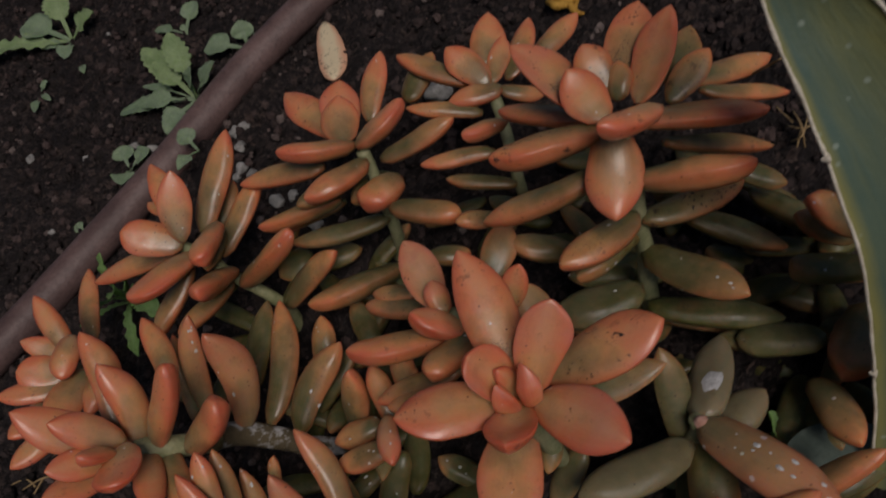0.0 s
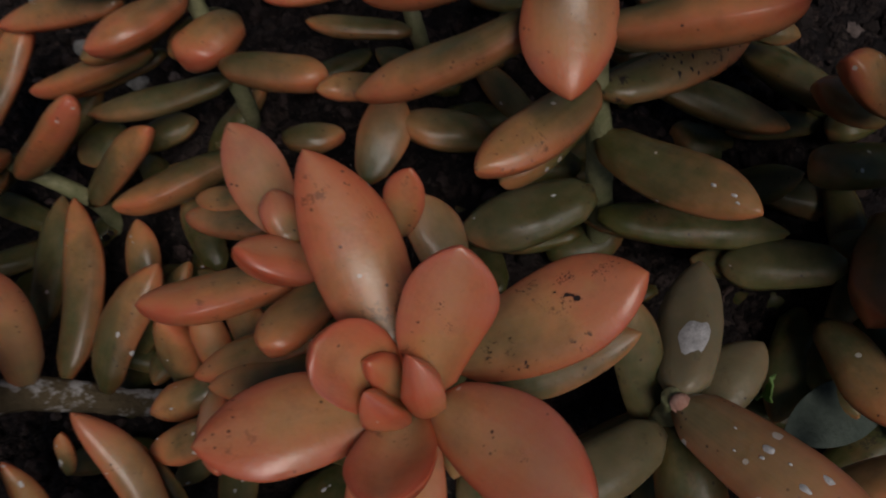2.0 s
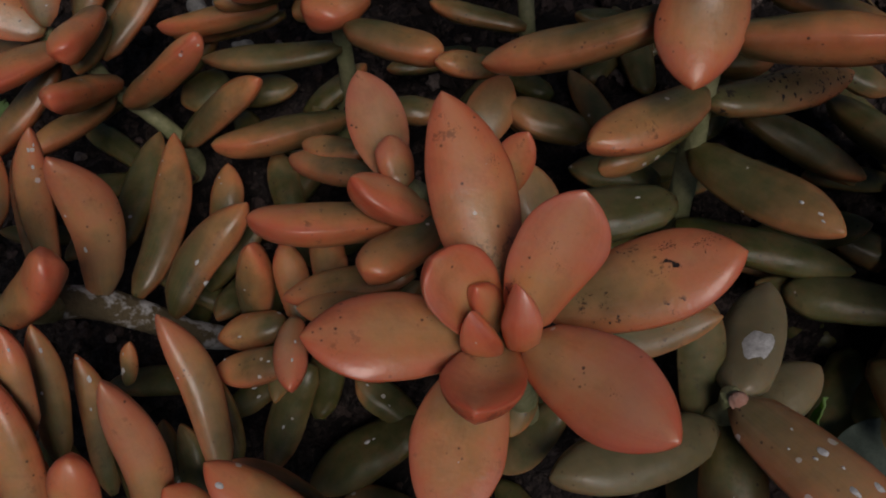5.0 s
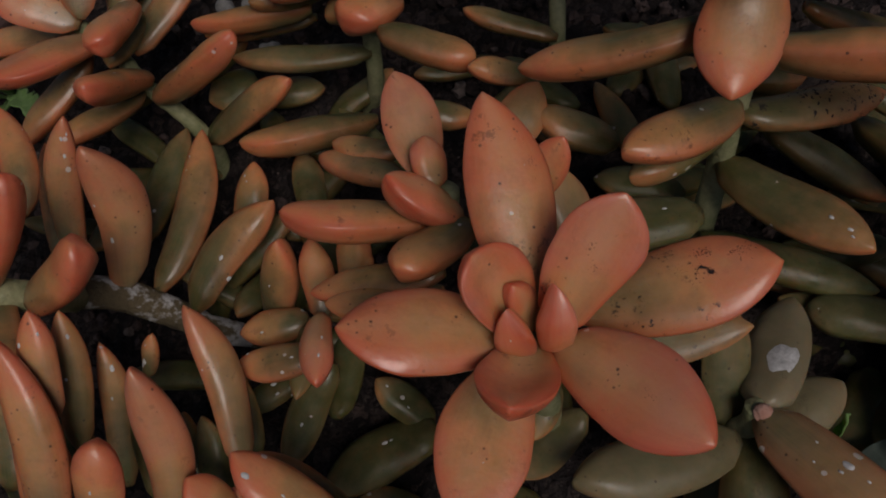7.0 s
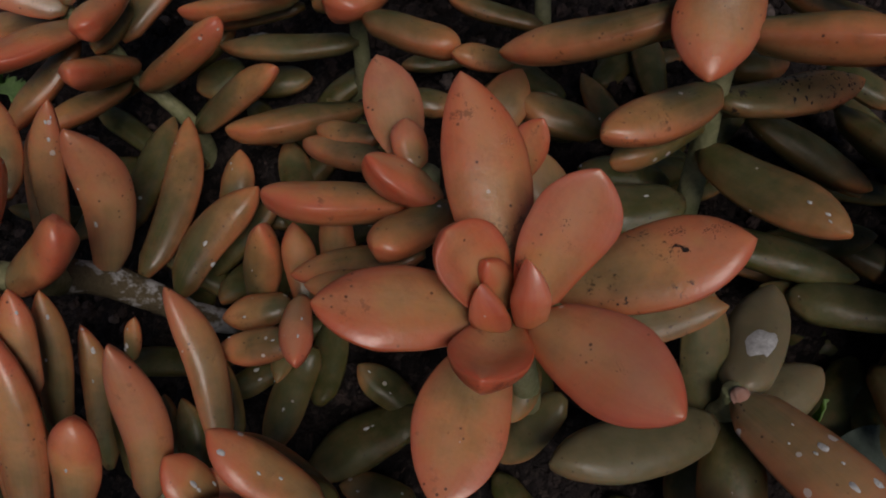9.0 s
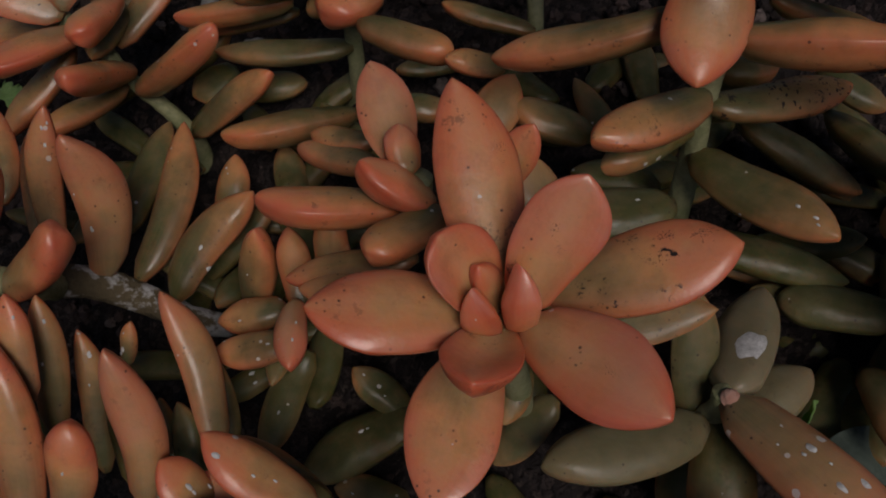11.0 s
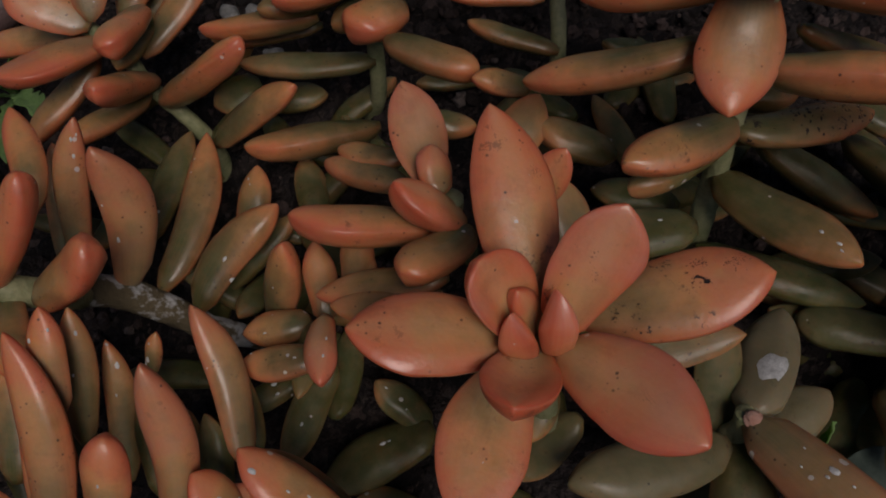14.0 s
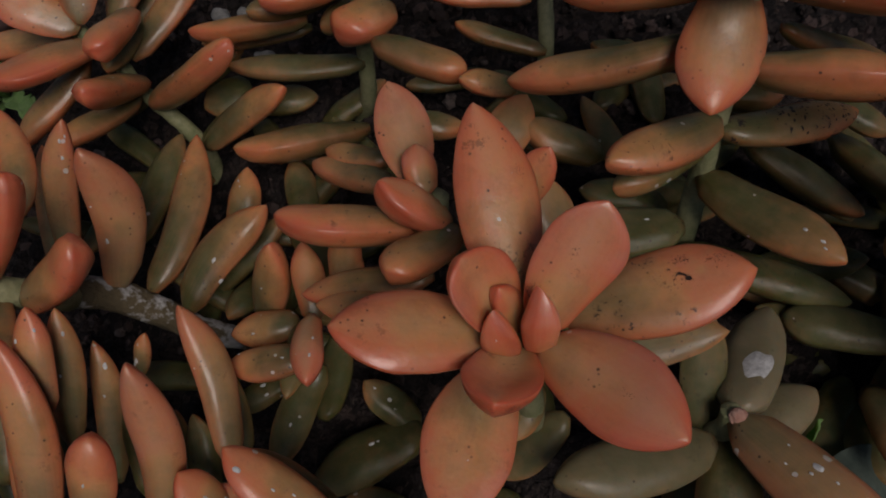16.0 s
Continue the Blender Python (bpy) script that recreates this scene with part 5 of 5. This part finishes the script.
# ---- old leaves low in the bed: random filler added to darken the gaps ----
def undergrowth(count, left, right, near, far, label, seed, lift=(-0.1, 0.25), ripe=(0.0, 0.15), stems=2):
    rnd = random.Random(seed)
    plant = shoot((500 * (left + right), 500 * (near + far), 12), label)
    for k in range(stems):
        x, y = rnd.uniform(left, right), rnd.uniform(near, far)
        a = rnd.uniform(0, 6.3)
        pts = [(1000 * (x + 0.02 * i * math.cos(a + 0.2 * i)), 1000 * (y + 0.02 * i * math.sin(a + 0.2 * i)), 1000 * soil_height(x, y) + 2 + rnd.uniform(0, 3)) for i in range(-2, 3)]
        stem(plant, pts, (2.2, 2.6, 2.8, 2.6, 2.2), STEM)
    for _ in range(count):
        x, y = rnd.uniform(left, right), rnd.uniform(near, far)
        z = soil_height(x, y) + rnd.uniform(0.002, 0.009)
        a, rise = rnd.uniform(0, 6.3), rnd.uniform(*lift)
        n = rnd.uniform(0.024, 0.036)
        b = Vector((x, y, z)) * 1000
        e = b + Vector((math.cos(a), math.sin(a), rise)) * n * 1000
        leaf(plant, b, e, rnd.uniform(8.5, 12), (rnd.uniform(-0.3, 0.3), rnd.uniform(-0.5, 0.1), 1), rnd.uniform(*ripe), 0.65, rnd.uniform(-0.1, 0.1), 0, rnd.uniform(0, 0.3), rnd.uniform(0, 0.4))


undergrowth(13, -0.11, 0.0, -0.05, 0.09, "old dull green leaves lying in deep shade", 21, stems=0)
undergrowth(20, 0.0, 0.13, -0.05, 0.10, "shaded dark green leaves low under the rosettes", 22, stems=0)
undergrowth(14, -0.15, -0.05, 0.05, 0.14, "dull olive and bronze leaves crowded under the upright ones", 23, (0.0, 0.6), (0.0, 0.2), 0)
undergrowth(18, -0.09, 0.10, 0.085, 0.15, "small shaded olive leaves between the stems", 24, (-0.05, 0.4), (0.0, 0.22), 0)


# ---- weeds ----
def weed_leaf_mesh(length, width, teeth, rnd, stalk=0.42):
    """A thin blade on a stalk along +x: ovate, with rounded scallops and a wavy rim; strongly toothed ones are lobed down the stalk."""
    bm = bmesh.new()
    rows, cols = 46, 8
    top, under = [], []
    lift, lobes, shift = rnd.uniform(0.15, 0.38), rnd.choice((5, 6, 7)), rnd.uniform(0, 6.3)
    lobed = teeth > 0.3
    for i in range(rows + 1):
        s = i / rows
        start = 0.12 if lobed else stalk
        rim = [0.0, 0.0]
        for e in (0, 1):
            if s < start:
                h = 0.11 + 0.06 * s / start
            else:
                u = (s - start) / (1 - start)
                if lobed:
                    h = (0.30 + 0.70 * u) * max(0.0, 1 - u ** 5) ** 0.6
                    h *= 1 - teeth * 0.95 * abs(math.cos(math.pi * lobes * (u + 0.04 * e))) ** 1.5 * (1 - 0.4 * u)
                else:
                    h = max(0.0, math.sin(math.pi * min(1.0, u ** 0.82 * 0.93 + 0.07))) ** 0.7
                    h *= 1 - 0.9 * teeth * abs(math.cos(math.pi * (lobes + 1) * (u + 0.05 * e))) ** 3
                h = max(h, 0.10 * (1 - u) + 0.015)
            rim[e] = h
        z = length * lift * (s - 1.15 * s * s)
        a, b = [], []
        for j in range(cols + 1):
            c = 2 * j / cols - 1
            h = rim[1] if c > 0 else rim[0]
            y = c * h * width / 2
            zz = z + (abs(c) ** 1.5 * h * width * 0.16)
            zz += abs(c) ** 2 * h * width * (0.05 + 0.16 * teeth) * math.sin(13 * s + 2.2 * c + shift)
            zz += 0.0008 * noise.noise(Vector((s * 9, c * 3, length * 900)))
            a.append(bm.verts.new((length * s, y, zz + 0.00022)))
            b.append(bm.verts.new((length * s, y, zz - 0.00022)))
        top.append(a)
        under.append(b)
    for i in range(rows):
        for j in range(cols):
            bm.faces.new((top[i][j], top[i + 1][j], top[i + 1][j + 1], top[i][j + 1]))
            bm.faces.new((under[i][j], under[i][j + 1], under[i + 1][j + 1], under[i + 1][j]))
        for j in (0, cols):
            bm.faces.new((top[i][j], under[i][j], under[i + 1][j], top[i + 1][j]))
    bmesh.ops.recalc_face_normals(bm, faces=bm.faces)
    return bm


def weed(at, label):
    return thing("weed", Vector(at) / 1000, label, "weed", "weeds of the bed")


weed_count = 0


def weed_leaf(w, base, tip, width, teeth, material=None):
    """One blade from foot to tip (millimetres)."""
    global weed_count
    weed_count += 1
    b, e = Vector(base) / 1000, Vector(tip) / 1000
    x = e - b
    length = x.length
    x.normalize()
    z = Vector((0, 0, 1)) + 0.6 * sun_from
    z = (z - x * z.dot(x)).normalized()
    m = Matrix((x, z.cross(x), z)).transposed().to_4x4()
    m.translation = b
    part("leaf", weed_leaf_mesh(length, width / 1000, teeth, random.Random(weed_count)), material or WEED, w, "", m)


def litter(name, points, radii, material, label, category):
    pts = [Vector(p) / 1000 for p in points]
    at = pts[0].copy()
    ob = link_mesh(name, tube_mesh([p - at for p in pts], [r / 1000 for r in radii], 7, 4, 0.5, len(label)), material)
    ob.location = at
    tagged(ob, label, category, category + " on the soil")


def agave_leaf(points, widths, face, label):
    """A thick channelled strap with a horny rim and small hooked teeth."""
    pts = [Vector(p) / 1000 for p in points]
    face = Vector(face)
    at = pts[-1].copy()
    ob = thing("agave_leaf", at, label, "succulent")
    line, size = [], []
    for i in range(len(pts) - 1):
        p0, p1, p2, p3 = pts[max(i - 1, 0)], pts[i], pts[i + 1], pts[min(i + 2, len(pts) - 1)]
        for k in range(8):
            s = k / 8
            line.append(0.5 * ((2 * p1) + (p2 - p0) * s + (2 * p0 - 5 * p1 + 4 * p2 - p3) * s * s + (3 * p1 - p0 - 3 * p2 + p3) * s ** 3))
            size.append((widths[i] * (1 - s) + widths[i + 1] * s) / 1000)
    bm = bmesh.new()
    uv = bm.loops.layers.uv.new("UVMap")
    rings, data, rims = [], {}, ([], [])
    cols = 12
    for i, (p, w) in enumerate(zip(line, size)):
        way = (line[min(i + 1, len(line) - 1)] - line[max(i - 1, 0)]).normalized()
        side = way.cross(face).normalized()
        up = side.cross(way)
        ring = []
        edge = 1 + 0.025 * noise.noise(Vector((i * 0.55, 0, 0)))
        for j in range(2 * cols):
            a = math.pi * j / cols
            c, sn = math.cos(a), math.sin(a)
            z = w * (0.10 * c * c - (0.02 if sn > 0 else 0.14) * abs(sn)) - 0.0
            v = bm.verts.new(p - at + side * (c * w / 2 * edge) + up * z)
            data[v] = (i / 8, c * 0.5 + 0.5)
            ring.append(v)
        for k, c in ((0, 1), (1, -1)):
            rims[k].append(p - at + side * (c * w / 2 * edge) + up * (0.10 * w))
        rings.append(ring)
    for a, b in zip(rings, rings[1:]):
        for k in range(2 * cols):
            n = (k + 1) % (2 * cols)
            bm.faces.new((a[k], a[n], b[n], b[k]))
    bm.faces.new(rings[0][::-1])
    bm.faces.new(rings[-1])
    bmesh.ops.recalc_face_normals(bm, faces=bm.faces)
    for f in bm.faces:
        for lp in f.loops:
            lp[uv].uv = data[lp.vert]
    part("blade", bm, AGAVE, ob)
    for rim in rims:
        margin = part("margin", tube_mesh(rim[::2], [0.00055] * len(rim[::2]), 8, 3, 0.5), HORN, ob, "pale horny margin")
        for k in range(9, len(rim) - 2, 19):
            p, out = rim[k], (rim[k] - (line[k] - at)).normalized()
            along = (rim[k + 1] - rim[k]).normalized()
            tip = p + out * 0.0014 - along * 0.0012
            part("tooth", tube_mesh([p - out * 0.0005, (p + tip) / 2 + out * 0.0002, tip], [0.0015, 0.0008, 0.0001], 7, 3), HORN, margin)
    return ob


# ---- stones ----
def stone(x, y, r, seed, flat=0.7):
    rnd = random.Random(seed)
    bm = bmesh.new()
    bmesh.ops.create_icosphere(bm, subdivisions=3, radius=1)
    for v in bm.verts:
        k = 1 + 0.45 * noise.noise(v.co * 1.2 + Vector((seed * 3.1, 0, 0))) + 0.10 * noise.noise(v.co * 4 + Vector((seed, 0, 0)))
        v.co = Vector((v.co.x * k * r, v.co.y * k * r * 0.77, v.co.z * k * r * flat))
    bmesh.ops.rotate(bm, verts=bm.verts, matrix=Matrix.Rotation(rnd.uniform(0, 6.3), 3, "Z"))
    ob = link_mesh("pebble", bm, STONE)
    ob.location = (x, y, soil_height(x, y) + r * flat * 0.35)
    tagged(ob, "small pale grey pebble lying on dark soil", "pebble", "pebbles on the soil")


for i, (x, y, r) in enumerate(((-0.127, 0.286, 0.0049), (-0.121, 0.287, 0.0035), (-0.125, 0.272, 0.0041), (-0.125, 0.254, 0.0047), (-0.119, 0.246, 0.0033), (-0.129, 0.249, 0.0033), (-0.104, 0.215, 0.0054), (-0.094, 0.213, 0.0041), (-0.083, 0.186, 0.0042), (0.001, 0.235, 0.0087), (-0.204, 0.322, 0.0034), (-0.190, 0.311, 0.0044), (-0.290, 0.357, 0.0036), (-0.243, 0.333, 0.0027), (-0.265, 0.279, 0.0025), (-0.231, 0.459, 0.0026), (-0.164, 0.262, 0.0024))):
    stone(x, y, r, i + 1)


# ---- weeds: foot on the soil, then each leaf's tip, width (millimetres) and toothing ----
w = weed((-154, 335, 20), "green lobed weed growing beside the brown pipe")
weed_leaf(w, (-154, 335, 20), (-184, 378, 46), 19, 0.22, WEEDY)
weed_leaf(w, (-154, 335, 20), (-159, 366, 57), 19, 0.26, WEEDY)
weed_leaf(w, (-154, 335, 20), (-176, 358, 44), 17, 0.24, WEEDY)
weed_leaf(w, (-154, 335, 20), (-132, 334, 45), 13, 0.1)
weed_leaf(w, (-154, 335, 20), (-196, 348, 23), 17, 0.14)
weed_leaf(w, (-154, 335, 20), (-177, 313, 19), 20, 0.1)
weed_leaf(w, (-154, 335, 20), (-215, 356, 17), 14, 0.12)
weed_leaf(w, (-154, 335, 20), (-139, 326, 39), 9, 0.1)
weed_leaf(w, (-154, 335, 20), (-194, 366, 26), 7, 0.1)
weed_leaf(w, (-154, 335, 20), (-147, 330, 48), 12, 0.1)
w = weed((-264, 472, 19), "pale green toothed weed rosette on bare soil")
weed_leaf(w, (-264, 472, 19), (-303, 496, 34), 27, 0.05)
weed_leaf(w, (-264, 472, 19), (-266, 499, 53), 22, 0.2, WEEDY)
weed_leaf(w, (-264, 472, 19), (-237, 472, 38), 21, 0.22, WEEDY)
weed_leaf(w, (-264, 472, 19), (-344, 482, 30), 30, 0.6, WEEDY)
weed_leaf(w, (-264, 472, 19), (-268, 450, 20), 15, 0.05)
weed_leaf(w, (-264, 472, 19), (-287, 471, 22), 9, 0.1)
w = weed((-289, 425, 10), "tiny pale green seedling on bare soil")
weed_leaf(w, (-289, 425, 10), (-280, 429, 18), 6, 0)
weed_leaf(w, (-289, 425, 10), (-289, 401, 12), 7, 0)
weed_leaf(w, (-289, 425, 10), (-276, 407, 14), 5, 0)
w = weed((-112, 355, 32), "round-leaved green weed beyond the pipe")
weed_leaf(w, (-112, 355, 32), (-143, 368, 37), 20, 0)
weed_leaf(w, (-112, 355, 32), (-112, 364, 50), 16, 0.08)
weed_leaf(w, (-112, 355, 32), (-102, 344, 47), 9, 0)
w = weed((-207, 303, 6), "small grey-green weed against the pipe")
weed_leaf(w, (-207, 303, 6), (-209, 317, 17), 15, 0)
weed_leaf(w, (-207, 303, 6), (-210, 287, 10), 16, 0)
weed_leaf(w, (-207, 303, 6), (-188, 303, 18), 13, 0)
w = weed((-147, 267, 30), "small pale weed leaning over the pipe")
weed_leaf(w, (-147, 267, 30), (-153, 275, 43), 13, 0.1)
weed_leaf(w, (-147, 267, 30), (-157, 250, 35), 9, 0.15)
w = weed((-238, 268, -3), "tiny green seedling beside the pipe")
weed_leaf(w, (-238, 268, -3), (-244, 269, 3), 8, 0)
weed_leaf(w, (-238, 268, -3), (-230, 265, 3), 5, 0)
w = weed((-203, 198, -6), "spiny-lobed green weed between the succulent shoots")
weed_leaf(w, (-203, 198, -6), (-196, 191, 41), 13, 0.6, SPINY)
weed_leaf(w, (-203, 198, -6), (-180, 180, 38), 10, 0.6, SPINY)
weed_leaf(w, (-203, 198, -6), (-156, 136, 44), 15, 0.6, SPINY)
weed_leaf(w, (-203, 198, -6), (-188, 163, 39), 9, 0.7, SPINY)
weed_leaf(w, (-203, 198, -6), (-218, 171, 16), 8, 0.7, SPINY)
weed_leaf(w, (-203, 198, -6), (-180, 135, 23), 10, 0.6, SPINY)
weed_leaf(w, (-203, 198, -6), (-165, 157, 45), 9, 0.6, SPINY)
weed_leaf(w, (-203, 198, -6), (-205, 168, 28), 7, 0.7, SPINY)
w = weed((40, -10, 2), "small yellow-green seedling low beside the limed leaves")
for tip, wide in (((32, -10, 12), 9), ((43, -18, 11), 9), ((50, -8, 12), 8), ((37, -19, 9), 7), ((39, -2, 13), 7)):
    weed_leaf(w, (40, -10, 2), tip, wide, 0, SPINY)
w = weed((76, 4, 20), "thin yellow-green shoot beside the limed leaves")
weed_leaf(w, (76, 4, 20), (72.8, -1, 55), 6, 0, SPINY)
w = weed((-161, 409, 28), "small thin weed on bare soil")
weed_leaf(w, (-161, 409, 28), (-186, 426, 31), 9, 0.1)
weed_leaf(w, (-161, 409, 28), (-162, 414, 34), 6, 0.05)
weed_leaf(w, (-161, 409, 28), (-149, 427, 42), 15, 0.05)
w = weed((-253, 440, 16), "pair of pale seed leaves on bare soil")
weed_leaf(w, (-253, 440, 16), (-249, 422, 18), 6, 0)
weed_leaf(w, (-253, 440, 16), (-249, 441, 20), 5, 0)

# ---- litter ----
fallen = thing("fallen_leaf", Vector((-57, 305, 44)) / 1000, "withered cream leaf with brown specks lying on soil", "leaf")
leaf(fallen, (-56, 331, 48), (-57, 278, 41), 17.5, (0, -0.45, 0.9), 0.2, 0.5, 0.0, 1, 0.1, 0.6, "blade", "", PALE)
litter("straw", ((149, 137, 46), (145, 122, 50), (146, 119, 40)), (0.5, 0.5, 0.5), STRAW, "thin dry straw stalk lying on dark soil", "straw")
litter("straw", ((144, 132, 43), (145, 122, 49), (154, 128, 43)), (0.5, 0.5, 0.5), STRAW, "thin dry straw stalk lying on dark soil", "straw")
litter("straw", ((142, 124, 41), (144, 119, 48), (154, 133, 46)), (0.5, 0.5, 0.5), STRAW, "thin dry straw stalk lying on dark soil", "straw")
litter("straw", ((145, 122, 49), (142, 119, 39)), (0.5, 0.5), STRAW, "thin dry straw stalk lying on dark soil", "straw")
litter("straw", ((146, 148, 42), (146, 131, 45)), (0.5, 0.5), STRAW, "thin dry straw stalk lying on dark soil", "straw")
litter("dry_litter", ((72, 265, 56), (74, 253, 59), (81, 254, 57), (83, 247, 56), (87, 246, 54)), (1.5, 2.6, 2.2, 1.8, 0.8), OCHRE, "crumpled ochre dry plant litter on soil", "plant litter")
litter("dry_litter", ((74, 265, 58), (80, 255, 59), (88, 259, 56)), (2, 2.6, 1), OCHRE, "crumpled ochre dry plant litter on soil", "plant litter")
litter("dry_litter", ((83, 249, 57), (90, 264, 55)), (1.4, 1), OCHRE, "crumpled ochre dry plant litter on soil", "plant litter")
litter("straw", ((-266, 108, -24), (-252, 107, -18), (-246, 108, -20)), (0.5, 0.5, 0.5), STRAW, "thin dry straw stalk lying on dark soil", "straw")
litter("straw", ((-258, 103, -23), (-251, 108, -19)), (0.5, 0.5), STRAW, "thin dry straw stalk lying on dark soil", "straw")
litter("straw", ((-273, 113, -24), (-262, 111, -20), (-257, 106, -22)), (0.5, 0.5, 0.5), STRAW, "thin dry straw stalk lying on dark soil", "straw")
litter("straw", ((107, 101, 106), (109, 91, 117), (107, 77, 131)), (0.5, 0.5, 0.4), STRAW, "stiff grey straw stalk caught between leaf and rosette", "straw")

# ---- the agave leaf: middle line and width in millimetres ----
# The unseen lower part is made extra broad so that it shades the right side.
agave_leaf(((70, 35, 232), (80, 34, 210), (88, 32, 186), (96, 24, 168), (109, 10, 141), (120, -3, 112), (127, -17, 74), (129, -32, 33), (128, -47, -17)), (11, 16, 20, 25.5, 38, 48, 56, 62, 66), (-0.47, -0.33, 0.82), "large grey-green agave leaf with a pale horny toothed margin")
pup = thing("agave_pup", Vector((112, -3, 22)) / 1000, "glaucous grey-green broad leaf low among the stonecrop", "succulent")
leaf(pup, (112, -3, 24), (72, -12, 45), 15, (-0.25, -0.25, 0.93), 0.0, 0.18, 0.0, 0, 0.0, 0.0, "leaf", "", GLAUCOUS)
